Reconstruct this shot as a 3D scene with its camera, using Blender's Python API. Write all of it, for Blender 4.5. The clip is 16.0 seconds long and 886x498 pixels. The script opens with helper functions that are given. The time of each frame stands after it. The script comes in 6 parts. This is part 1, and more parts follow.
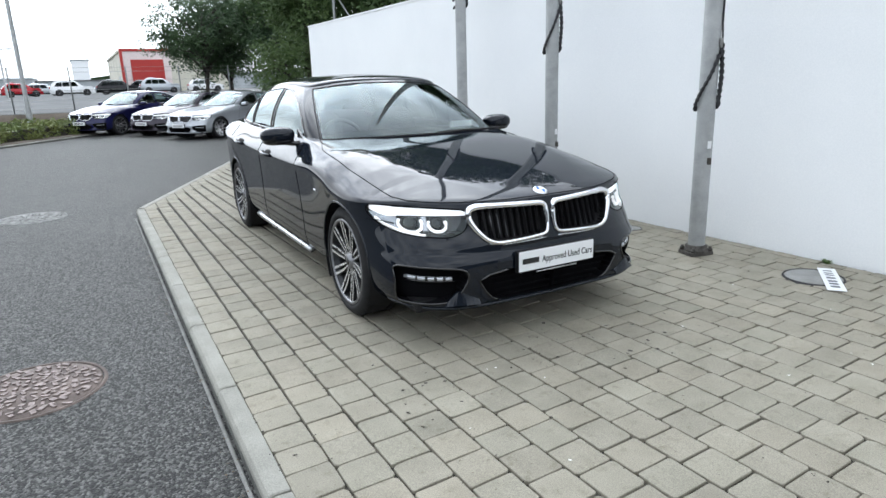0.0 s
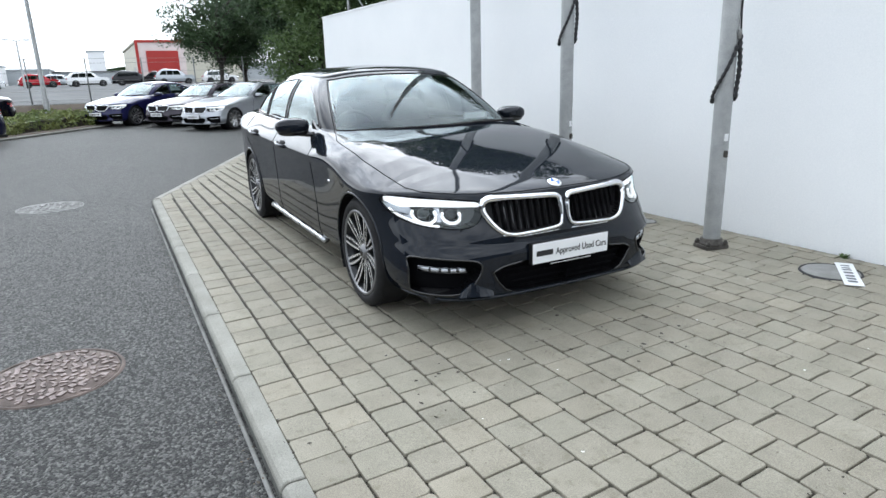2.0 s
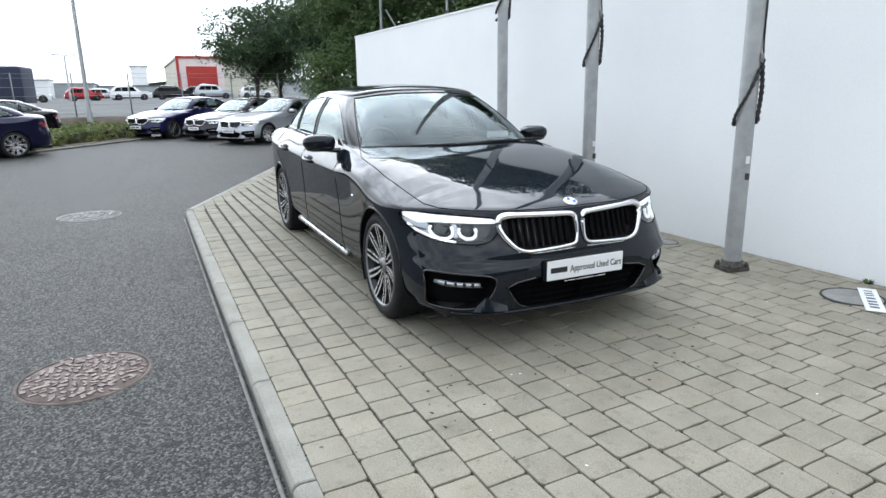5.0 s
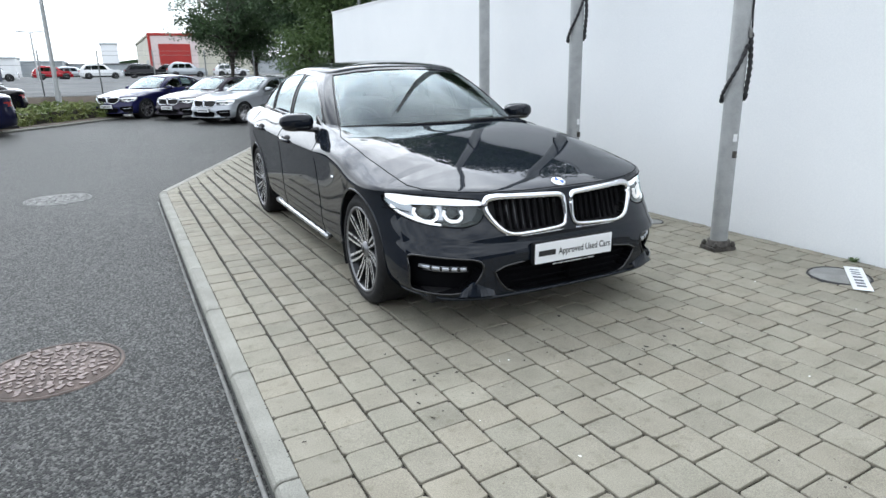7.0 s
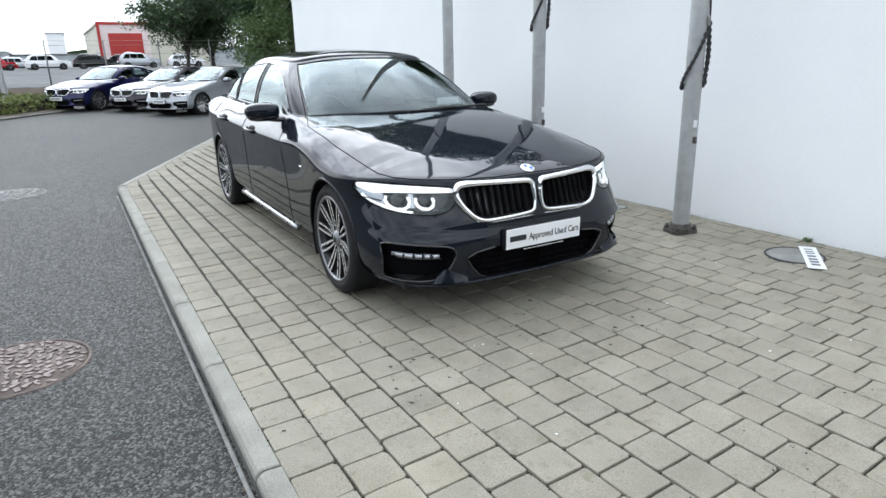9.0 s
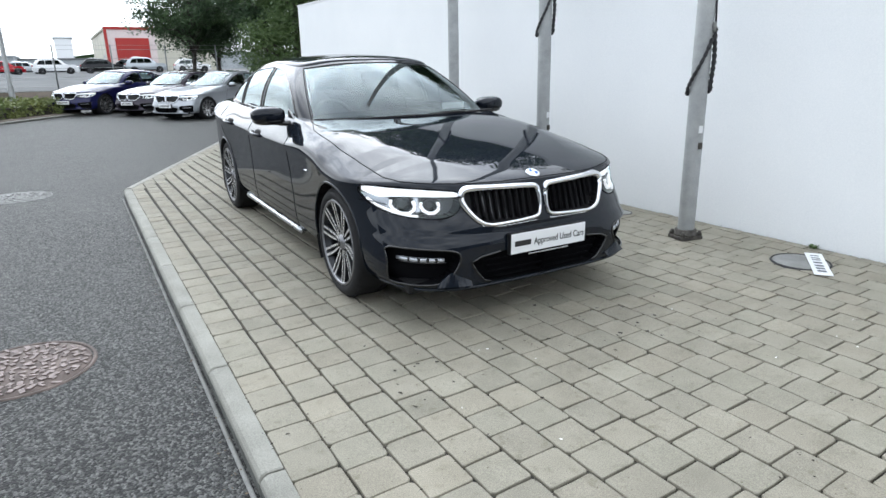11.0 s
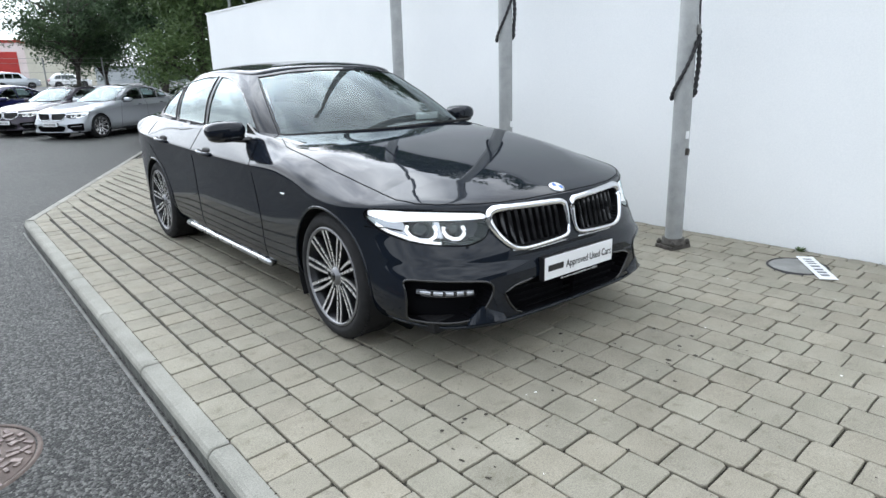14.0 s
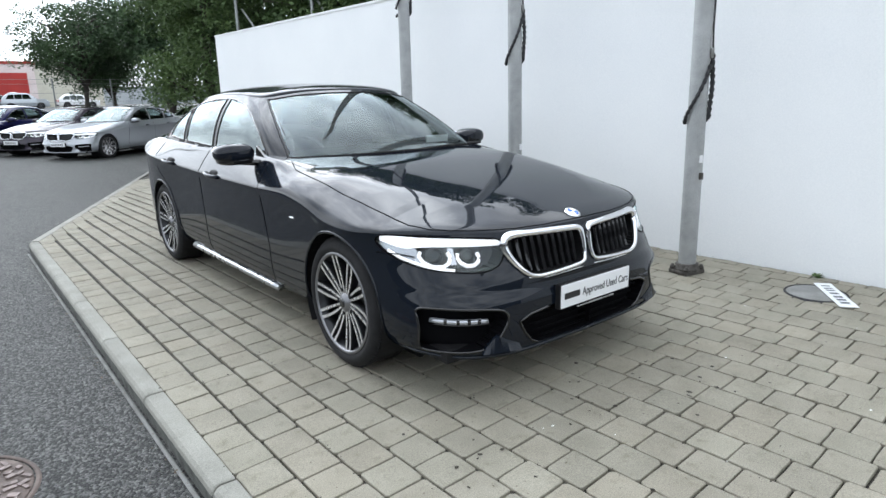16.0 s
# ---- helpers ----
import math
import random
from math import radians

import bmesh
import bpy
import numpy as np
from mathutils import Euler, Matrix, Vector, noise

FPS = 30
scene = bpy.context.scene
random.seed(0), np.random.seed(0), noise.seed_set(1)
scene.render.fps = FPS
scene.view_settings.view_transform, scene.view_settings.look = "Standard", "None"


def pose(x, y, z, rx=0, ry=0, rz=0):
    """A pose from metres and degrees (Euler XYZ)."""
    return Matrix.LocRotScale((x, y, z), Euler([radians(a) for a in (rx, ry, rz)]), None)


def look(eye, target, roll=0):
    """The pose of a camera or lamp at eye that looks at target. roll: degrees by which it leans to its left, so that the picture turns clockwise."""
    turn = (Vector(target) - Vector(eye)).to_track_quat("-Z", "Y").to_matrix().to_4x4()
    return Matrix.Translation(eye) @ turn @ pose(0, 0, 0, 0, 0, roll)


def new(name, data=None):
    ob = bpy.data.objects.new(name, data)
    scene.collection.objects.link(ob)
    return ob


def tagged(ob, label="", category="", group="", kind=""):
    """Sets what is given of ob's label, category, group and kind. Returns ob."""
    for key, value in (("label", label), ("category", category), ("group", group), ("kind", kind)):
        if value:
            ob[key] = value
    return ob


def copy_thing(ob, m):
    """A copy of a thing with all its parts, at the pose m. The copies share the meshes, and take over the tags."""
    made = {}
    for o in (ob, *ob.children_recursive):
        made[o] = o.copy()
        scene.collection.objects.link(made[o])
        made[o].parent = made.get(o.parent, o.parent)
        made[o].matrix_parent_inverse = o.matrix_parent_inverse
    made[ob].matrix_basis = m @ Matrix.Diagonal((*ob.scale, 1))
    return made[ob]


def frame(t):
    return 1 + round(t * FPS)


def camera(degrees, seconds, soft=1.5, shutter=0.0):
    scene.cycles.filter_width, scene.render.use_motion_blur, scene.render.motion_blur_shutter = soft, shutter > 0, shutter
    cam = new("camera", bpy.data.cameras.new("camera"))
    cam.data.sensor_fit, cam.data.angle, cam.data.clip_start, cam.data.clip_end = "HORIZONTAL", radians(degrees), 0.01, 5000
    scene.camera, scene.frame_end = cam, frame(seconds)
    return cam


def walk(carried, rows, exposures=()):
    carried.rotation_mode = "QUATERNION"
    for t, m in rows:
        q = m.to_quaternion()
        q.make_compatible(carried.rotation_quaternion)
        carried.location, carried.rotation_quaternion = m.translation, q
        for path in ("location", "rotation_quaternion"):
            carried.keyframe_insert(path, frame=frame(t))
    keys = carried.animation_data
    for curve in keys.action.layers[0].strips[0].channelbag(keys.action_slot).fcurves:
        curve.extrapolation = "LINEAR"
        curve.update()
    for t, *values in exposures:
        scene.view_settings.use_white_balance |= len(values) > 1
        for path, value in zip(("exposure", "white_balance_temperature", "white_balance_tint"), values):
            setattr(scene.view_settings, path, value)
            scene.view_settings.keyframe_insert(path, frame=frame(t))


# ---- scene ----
cam = camera(71.1, 16.0)
PATH = [
    (0, (-2.149, -3.478, 1.382), (-1.214, -1.788, 0.861), -1.6),
    (0.5, (-2.121, -3.463, 1.38), (-1.163, -1.791, 0.844), -1.4),
    (1, (-2.087, -3.441, 1.376), (-1.126, -1.769, 0.849), -1.1),
    (1.5, (-2.088, -3.444, 1.377), (-1.13, -1.768, 0.856), -1.4),
    (2, (-2.159, -3.478, 1.379), (-1.262, -1.775, 0.835), -1.5),
    (2.5, (-2.207, -3.507, 1.389), (-1.385, -1.768, 0.841), -0.4),
    (3, (-2.184, -3.552, 1.393), (-1.396, -1.779, 0.907), -0.3),
    (3.2, (-2.155, -3.582, 1.393), (-1.351, -1.815, 0.913), -0.5),
    (5.5, (-2.142, -3.584, 1.388), (-1.305, -1.838, 0.889), -1.0),
    (6, (-2.172, -3.53, 1.379), (-1.228, -1.85, 0.844), -1.0),
    (6.5, (-2.162, -3.499, 1.38), (-1.259, -1.809, 0.807), -0.6),
    (7, (-2.11, -3.467, 1.381), (-1.239, -1.754, 0.826), -0.9),
    (7.5, (-2.071, -3.428, 1.373), (-1.184, -1.724, 0.818), -0.8),
    (8, (-2.083, -3.435, 1.37), (-1.161, -1.751, 0.812), -1.6),
    (8.5, (-2.141, -3.466, 1.371), (-1.202, -1.796, 0.797), -1.5),
    (9, (-2.163, -3.473, 1.374), (-1.196, -1.823, 0.787), -1.1),
    (11.5, (-2.17, -3.468, 1.366), (-1.219, -1.802, 0.8), -0.6),
    (12, (-2.187, -3.402, 1.359), (-1.247, -1.74, 0.763), 0.8),
    (12.5, (-2.198, -3.211, 1.338), (-1.248, -1.569, 0.704), -1.2),
    (13, (-2.241, -3.052, 1.336), (-1.291, -1.416, 0.687), 1.4),
    (13.5, (-2.335, -2.871, 1.331), (-1.253, -1.294, 0.747), -3.3),
    (14, (-2.39, -2.765, 1.339), (-1.177, -1.269, 0.797), -1.5),
    (14.5, (-2.362, -2.71, 1.349), (-1.143, -1.196, 0.879), -1.3),
    (15, (-2.358, -2.69, 1.351), (-1.103, -1.2, 0.895), -1.5),
    (15.5, (-2.378, -2.68, 1.347), (-1.162, -1.16, 0.885), -0.6),
    (16, (-2.374, -2.674, 1.348), (-1.158, -1.159, 0.87), -1.3),
]
walk(cam, [(t, look(eye, target, roll)) for t, eye, target, roll in PATH],
     [(0, 0.0), (12.0, 0.02), (12.5, 0.09), (13.0, 0.18), (13.5, 0.2), (14.0, 0.05), (14.5, 0.02), (16.0, 0.0)])

# ---- sky, sun, exposure ----
world = bpy.data.worlds.new("overcast_sky")
scene.world = world
world.use_nodes = True
wn, wl = world.node_tree.nodes, world.node_tree.links
wn.clear()
SUN_EL, SUN_AZ = radians(38), radians(10)
sky = wn.new("ShaderNodeTexSky")
sky.sky_type = "NISHITA"
sky.sun_disc = False
sky.sun_elevation, sky.sun_rotation = SUN_EL, SUN_AZ
sky.air_density, sky.dust_density = 1.0, 1.0
wtc = wn.new("ShaderNodeTexCoord")
wmap = wn.new("ShaderNodeMapping")
wmap.inputs["Scale"].default_value = (1.0, 1.0, 2.2)
wnoise = wn.new("ShaderNodeTexNoise")
wnoise.inputs["Scale"].default_value = 3.0
wnoise.inputs["Detail"].default_value = 7
wnoise.inputs["Roughness"].default_value = 0.6
wramp = wn.new("ShaderNodeValToRGB")
wramp.color_ramp.elements[0].position, wramp.color_ramp.elements[1].position = 0.32, 0.68
wramp.color_ramp.elements[0].color = (4.2, 4.8, 5.7, 1)
wramp.color_ramp.elements[1].color = (14.3, 15.3, 16.3, 1)
wmix = wn.new("ShaderNodeMix")
wmix.data_type = "RGBA"
wmix.inputs[0].default_value = 0.93
wbg = wn.new("ShaderNodeBackground")
wbg.inputs["Strength"].default_value = 0.106
wout = wn.new("ShaderNodeOutputWorld")
wl.new(wtc.outputs["Generated"], wmap.inputs["Vector"])
wl.new(wmap.outputs["Vector"], wnoise.inputs["Vector"])
wl.new(wnoise.outputs["Fac"], wramp.inputs["Fac"])
wl.new(sky.outputs["Color"], wmix.inputs[6])
wl.new(wramp.outputs["Color"], wmix.inputs[7])
# thin cloud round the hidden sun is brighter
wdot = wn.new("ShaderNodeVectorMath")
wdot.operation = "DOT_PRODUCT"
wdot.inputs[1].default_value = (math.sin(SUN_AZ) * math.cos(SUN_EL), math.cos(SUN_AZ) * math.cos(SUN_EL), math.sin(SUN_EL))
wl.new(wtc.outputs["Generated"], wdot.inputs[0])
wglow = wn.new("ShaderNodeMapRange")
wglow.interpolation_type = "SMOOTHSTEP"
wglow.inputs["From Min"].default_value, wglow.inputs["From Max"].default_value = 0.77, 1.0
wglow.inputs["To Min"].default_value, wglow.inputs["To Max"].default_value = 1.72, 6.0
wl.new(wdot.outputs["Value"], wglow.inputs["Value"])
wmul = wn.new("ShaderNodeMix")
wmul.data_type, wmul.blend_type = "RGBA", "MULTIPLY"
wmul.inputs[0].default_value = 1.0
wl.new(wmix.outputs[2], wmul.inputs[6])
wl.new(wglow.outputs["Result"], wmul.inputs[7])
wl.new(wmul.outputs[2], wbg.inputs["Color"])
wl.new(wbg.outputs["Background"], wout.inputs["Surface"])
sun = new("sun", bpy.data.lights.new("sun", "SUN"))
sun.data.energy, sun.data.angle, sun.data.color = 0.65, radians(95), (1.0, 0.98, 0.95)
sun_dir = Vector((math.sin(SUN_AZ) * math.cos(SUN_EL), math.cos(SUN_AZ) * math.cos(SUN_EL), math.sin(SUN_EL)))
sun.matrix_world = look(sun_dir * 60, (0, 0, 0))


# ---- materials ----
def shader(name):
    m = bpy.data.materials.new(name)
    m.use_nodes = True
    n = m.node_tree.nodes
    return m, n, m.node_tree.links, n["Principled BSDF"]


def rgba(c, k=1.0):
    return (c[0] * k, c[1] * k, c[2] * k, 1)


def surface(name, low, high, scale=8.0, fine=120.0, rough=0.7, metal=0.0, bump=0.15, depth=0.002, spots=0.0, spec=0.5, vary="", pits=False):
    """Two-scale mottled material: broad stains between two colours, fine grain on top, bump from the grain."""
    m, n, l, p = shader(name)
    tc = n.new("ShaderNodeTexCoord")
    big, small = n.new("ShaderNodeTexNoise"), n.new("ShaderNodeTexNoise")
    big.inputs["Scale"].default_value, big.inputs["Detail"].default_value = scale, 6
    small.inputs["Scale"].default_value, small.inputs["Detail"].default_value = fine, 4
    place = n.new("ShaderNodeNewGeometry").outputs["Position"] if vary else tc.outputs["Object"]
    for t in (big, small):
        l.new(place, t.inputs["Vector"])
    ramp = n.new("ShaderNodeValToRGB")
    ramp.color_ramp.elements[0].position, ramp.color_ramp.elements[1].position = 0.3, 0.7
    ramp.color_ramp.elements[0].color, ramp.color_ramp.elements[1].color = rgba(low), rgba(high)
    l.new(big.outputs["Fac"], ramp.inputs["Fac"])
    grain = n.new("ShaderNodeMix")
    grain.data_type, grain.blend_type = "RGBA", "OVERLAY"
    grain.inputs[0].default_value = 0.35 + spots
    l.new(ramp.outputs["Color"], grain.inputs[6])
    l.new(small.outputs["Color"] if spots > 9 else small.outputs["Fac"], grain.inputs[7])
    colour = grain.outputs[2]
    if vary:
        if vary == "object":
            info = n.new("ShaderNodeObjectInfo").outputs["Random"]
        else:
            info = n.new("ShaderNodeNewGeometry").outputs["Random Per Island"]
        span = n.new("ShaderNodeMapRange")
        span.inputs["To Min"].default_value, span.inputs["To Max"].default_value = 0.9, 1.07
        l.new(info, span.inputs["Value"])
        mul = n.new("ShaderNodeMix")
        mul.data_type, mul.blend_type = "RGBA", "MULTIPLY"
        mul.inputs[0].default_value = 1.0
        l.new(colour, mul.inputs[6])
        l.new(span.outputs["Result"], mul.inputs[7])
        colour = mul.outputs[2]
    if pits:
        # pale worn face and warm or cool pieces, then small dark pits and soiled edges
        tone = n.new("ShaderNodeValToRGB")
        te = tone.color_ramp.elements
        te[0].color, te[1].color = (0.985, 0.997, 0.992, 1), (1.015, 0.996, 0.98, 1)
        te.new(0.5).color = (1.0, 1.0, 1.0, 1)
        wob = n.new("ShaderNodeMath")
        wob.operation = "FRACT"
        k7 = n.new("ShaderNodeMath")
        k7.operation = "MULTIPLY"
        k7.inputs[1].default_value = 7.31
        l.new(info, k7.inputs[0])
        l.new(k7.outputs[0], wob.inputs[0])
        l.new(wob.outputs[0], tone.inputs["Fac"])
        hue = n.new("ShaderNodeMix")
        hue.data_type, hue.blend_type = "RGBA", "MULTIPLY"
        hue.inputs[0].default_value = 1.0
        l.new(colour, hue.inputs[6])
        l.new(tone.outputs["Color"], hue.inputs[7])
        spot, blot = n.new("ShaderNodeTexNoise"), n.new("ShaderNodeTexNoise")
        spot.inputs["Scale"].default_value, spot.inputs["Detail"].default_value = 55, 3
        blot.inputs["Scale"].default_value, blot.inputs["Detail"].default_value = 16, 5
        colour = hue.outputs[2]
        for tex, lo, hi, dark in ((spot, 0.68, 0.76, (0.45, 0.43, 0.38, 1)), (blot, 0.58, 0.72, (0.80, 0.79, 0.75, 1))):
            l.new(place, tex.inputs["Vector"])
            cut = n.new("ShaderNodeMapRange")
            cut.inputs["From Min"].default_value, cut.inputs["From Max"].default_value = lo, hi
            l.new(tex.outputs["Fac"], cut.inputs["Value"])
            dim = n.new("ShaderNodeMix")
            dim.data_type, dim.blend_type = "RGBA", "MULTIPLY"
            l.new(cut.outputs["Result"], dim.inputs[0])
            l.new(colour, dim.inputs[6])
            dim.inputs[7].default_value = dark
            colour = dim.outputs[2]
    l.new(colour, p.inputs["Base Color"])
    p.inputs["Roughness"].default_value = rough
    p.inputs["Metallic"].default_value = metal
    p.inputs["Specular IOR Level"].default_value = spec
    if bump:
        b = n.new("ShaderNodeBump")
        b.inputs["Strength"].default_value, b.inputs["Distance"].default_value = bump, depth
        l.new(small.outputs["Fac"], b.inputs["Height"])
        l.new(b.outputs["Normal"], p.inputs["Normal"])
    return m


def plain(name, c, rough=0.5, metal=0.0, coat=0.0, spec=0.5):
    """Smooth manufactured surface with a faint unevenness in gloss."""
    m, n, l, p = shader(name)
    p.inputs["Base Color"].default_value = rgba(c)
    p.inputs["Metallic"].default_value = metal
    p.inputs["Coat Weight"].default_value = coat
    p.inputs["Coat Roughness"].default_value = 0.03
    p.inputs["Specular IOR Level"].default_value = spec
    tc, t = n.new("ShaderNodeTexCoord"), n.new("ShaderNodeTexNoise")
    t.inputs["Scale"].default_value, t.inputs["Detail"].default_value = 14, 5
    l.new(tc.outputs["Object"], t.inputs["Vector"])
    r = n.new("ShaderNodeMapRange")
    r.inputs["To Min"].default_value, r.inputs["To Max"].default_value = rough * 0.8, min(1, rough * 1.2)
    l.new(t.outputs["Fac"], r.inputs["Value"])
    l.new(r.outputs["Result"], p.inputs["Roughness"])
    return m


def paint(name, c, flake=0.5, rough=0.32, ior=1.5):
    """Metallic car paint under clear lacquer, with a light film of road dust low down in the grain."""
    m, n, l, p = shader(name)
    tc, t = n.new("ShaderNodeTexCoord"), n.new("ShaderNodeTexNoise")
    t.inputs["Scale"].default_value, t.inputs["Detail"].default_value = 900, 2
    l.new(tc.outputs["Object"], t.inputs["Vector"])
    ramp = n.new("ShaderNodeValToRGB")
    ramp.color_ramp.elements[0].color, ramp.color_ramp.elements[1].color = rgba(c, 0.8), rgba(c, 1.25)
    l.new(t.outputs["Fac"], ramp.inputs["Fac"])
    l.new(ramp.outputs["Color"], p.inputs["Base Color"])
    p.inputs["Metallic"].default_value = flake
    p.inputs["Roughness"].default_value = rough
    p.inputs["Coat Weight"].default_value = 0.85
    p.inputs["Coat Roughness"].default_value = 0.035
    p.inputs["Coat IOR"].default_value = ior
    p.inputs["Specular IOR Level"].default_value = 0.0
    return m


def glass(name, tint, gloss=1.55, through_part=1.0):
    """Thin pane: tinted see-through with a Fresnel mirror."""
    m, n, l, p = shader(name)
    n.remove(p)
    clear, mirror, mix, f = n.new("ShaderNodeBsdfTransparent"), n.new("ShaderNodeBsdfGlossy"), n.new("ShaderNodeMixShader"), n.new("ShaderNodeFresnel")
    clear.inputs["Color"].default_value = rgba(tint)
    mirror.inputs["Roughness"].default_value = 0.004
    mirror.inputs["Color"].default_value = (0.87, 0.98, 1, 1)
    f.inputs["IOR"].default_value = gloss
    l.new(f.outputs["Fac"], mix.inputs["Fac"])
    l.new(clear.outputs["BSDF"], mix.inputs[1])
    l.new(mirror.outputs["BSDF"], mix.inputs[2])
    l.new(mix.outputs["Shader"], n["Material Output"].inputs["Surface"])
    return m


def glow(name, c, strength):
    m, n, l, p = shader(name)
    p.inputs["Base Color"].default_value = rgba(c)
    p.inputs["Emission Color"].default_value = rgba(c)
    p.inputs["Emission Strength"].default_value = strength
    return m


def aggregate(name, low, high, stone_low, stone_high, scale=190.0):
    """Tarmac: dark binder, stones of many greys that stand proud, and broad worn patches."""
    m, n, l, p = shader(name)
    tc, cells, broad, fine = n.new("ShaderNodeTexCoord"), n.new("ShaderNodeTexVoronoi"), n.new("ShaderNodeTexNoise"), n.new("ShaderNodeTexNoise")
    cells.inputs["Scale"].default_value = scale
    broad.inputs["Scale"].default_value, broad.inputs["Detail"].default_value = 0.55, 7
    fine.inputs["Scale"].default_value, fine.inputs["Detail"].default_value = 110, 4
    for t in (cells, broad, fine):
        l.new(tc.outputs["Object"], t.inputs["Vector"])
    bw = n.new("ShaderNodeRGBToBW")
    l.new(cells.outputs["Color"], bw.inputs["Color"])
    stone_ramp = n.new("ShaderNodeValToRGB")
    e = stone_ramp.color_ramp.elements
    e[0].position, e[1].position = 0.40, 0.88
    e[0].color, e[1].color = rgba(stone_low), rgba(stone_high)
    l.new(bw.outputs["Val"], stone_ramp.inputs["Fac"])
    base = n.new("ShaderNodeValToRGB")
    e = base.color_ramp.elements
    e[0].position, e[1].position = 0.35, 0.65
    e[0].color, e[1].color = rgba(low), rgba(high)
    l.new(broad.outputs["Fac"], base.inputs["Fac"])
    mix = n.new("ShaderNodeMix")
    mix.data_type = "RGBA"
    span = n.new("ShaderNodeMapRange")
    span.inputs["From Min"].default_value, span.inputs["From Max"].default_value = 0.35, 0.62
    span.inputs["To Min"].default_value, span.inputs["To Max"].default_value = 0.25, 0.8
    l.new(fine.outputs["Fac"], span.inputs["Value"])
    l.new(span.outputs["Result"], mix.inputs[0])
    l.new(base.outputs["Color"], mix.inputs[6])
    l.new(stone_ramp.outputs["Color"], mix.inputs[7])
    l.new(mix.outputs[2], p.inputs["Base Color"])
    p.inputs["Roughness"].default_value = 0.7
    p.inputs["Specular IOR Level"].default_value = 0.4
    b = n.new("ShaderNodeBump")
    b.inputs["Strength"].default_value, b.inputs["Distance"].default_value = 1.0, 0.008
    l.new(cells.outputs["Distance"], b.inputs["Height"])
    b.invert = True
    l.new(b.outputs["Normal"], p.inputs["Normal"])
    return m


M_ASPHALT = aggregate("asphalt", (0.008, 0.0084, 0.0077), (0.024, 0.025, 0.0234), (0.001, 0.001, 0.001), (0.205, 0.206, 0.194), 92.0)
M_PAVER_ONE = surface("concrete_paver_single", (0.210, 0.194, 0.153), (0.265, 0.246, 0.198), 5, 210, 0.85, 0, 0.7, 0.003, spots=0.25, vary="object", pits=True)
M_PAVER = surface("concrete_paver", (0.210, 0.194, 0.153), (0.265, 0.246, 0.198), 5, 210, 0.85, 0, 0.7, 0.003, spots=0.25, vary="island", pits=True)
M_JOINT = surface("joint_sand", (0.007, 0.0065, 0.005), (0.05, 0.045, 0.033), 9, 300, 0.95, 0, 0.6, 0.003)
M_KERB = surface("kerb_concrete", (0.205, 0.202, 0.177), (0.285, 0.280, 0.248), 5, 190, 0.85, 0, 0.6, 0.003, spots=0.2, vary="object")
M_KERB_FACE = surface("kerb_dark_face", (0.035, 0.036, 0.032), (0.14, 0.145, 0.13), 12, 140, 0.9, 0, 0.5, 0.003)
M_HAUNCH = surface("channel_mortar", (0.16, 0.16, 0.15), (0.26, 0.26, 0.25), 7, 150, 0.9, 0, 0.6, 0.003)
M_RENDER = surface("white_render", (0.81, 0.83, 0.845), (0.86, 0.875, 0.885), 0.9, 90, 0.75, 0, 0.12, 0.002)
M_POLE = surface("galvanised_steel", (0.30, 0.31, 0.31), (0.40, 0.41, 0.41), 9, 200, 0.5, 0.35, 0.1, 0.0006)
M_ROPE = surface("halyard_rope", (0.012, 0.012, 0.013), (0.05, 0.05, 0.055), 60, 500, 0.9, 0, 0.8, 0.003)
M_BOLT = surface("rusty_flange", (0.04, 0.036, 0.032), (0.13, 0.12, 0.108), 30, 200, 0.75, 0.4, 0.5, 0.002)
M_IRON = surface("cast_iron_cover", (0.05, 0.038, 0.033), (0.15, 0.115, 0.10), 9, 160, 0.75, 0.2, 0.5, 0.002)
M_IRON_WORN = surface("worn_iron_studs", (0.085, 0.062, 0.056), (0.25, 0.20, 0.185), 22, 160, 0.6, 0.3, 0.5, 0.002)
M_COVER = surface("steel_inspection_cover", (0.20, 0.20, 0.19), (0.31, 0.31, 0.30), 8, 160, 0.55, 0.4, 0.3, 0.001)
M_PATCH = surface("worn_concrete_collar", (0.12, 0.12, 0.118), (0.30, 0.30, 0.29), 14, 60, 0.9, 0, 0.7, 0.004)
M_WHITE = plain("white_plate", (0.78, 0.79, 0.80), 0.35)
M_GREY_INK = plain("faded_grey_ink", (0.09, 0.10, 0.12), 0.5)
M_INK = plain("black_ink", (0.012, 0.012, 0.014), 0.4)
M_FACADE = surface("dark_cladding", (0.05, 0.053, 0.057), (0.08, 0.083, 0.088), 0.5, 40, 0.6, 0, 0.1, 0.002)
M_LEAF_A = surface("leaf_dark_green", (0.028, 0.06, 0.026), (0.075, 0.135, 0.05), 0.8, 9, 0.6, 0, 0, 0, vary="island")
M_LEAF_B = surface("leaf_green", (0.045, 0.09, 0.028), (0.115, 0.18, 0.055), 0.8, 9, 0.6, 0, 0, 0, vary="island")
M_HEDGE = surface("hedge_leaf", (0.08, 0.13, 0.03), (0.22, 0.24, 0.075), 1.2, 9, 0.65, 0, 0, 0, vary="island")
M_BARK = surface("bark", (0.03, 0.026, 0.021), (0.075, 0.065, 0.055), 8, 60, 0.9, 0, 0.8, 0.01)
M_BANK = surface("brown_earth_bank", (0.085, 0.07, 0.055), (0.17, 0.14, 0.115), 1.4, 25, 0.95, 0, 0.5, 0.02)
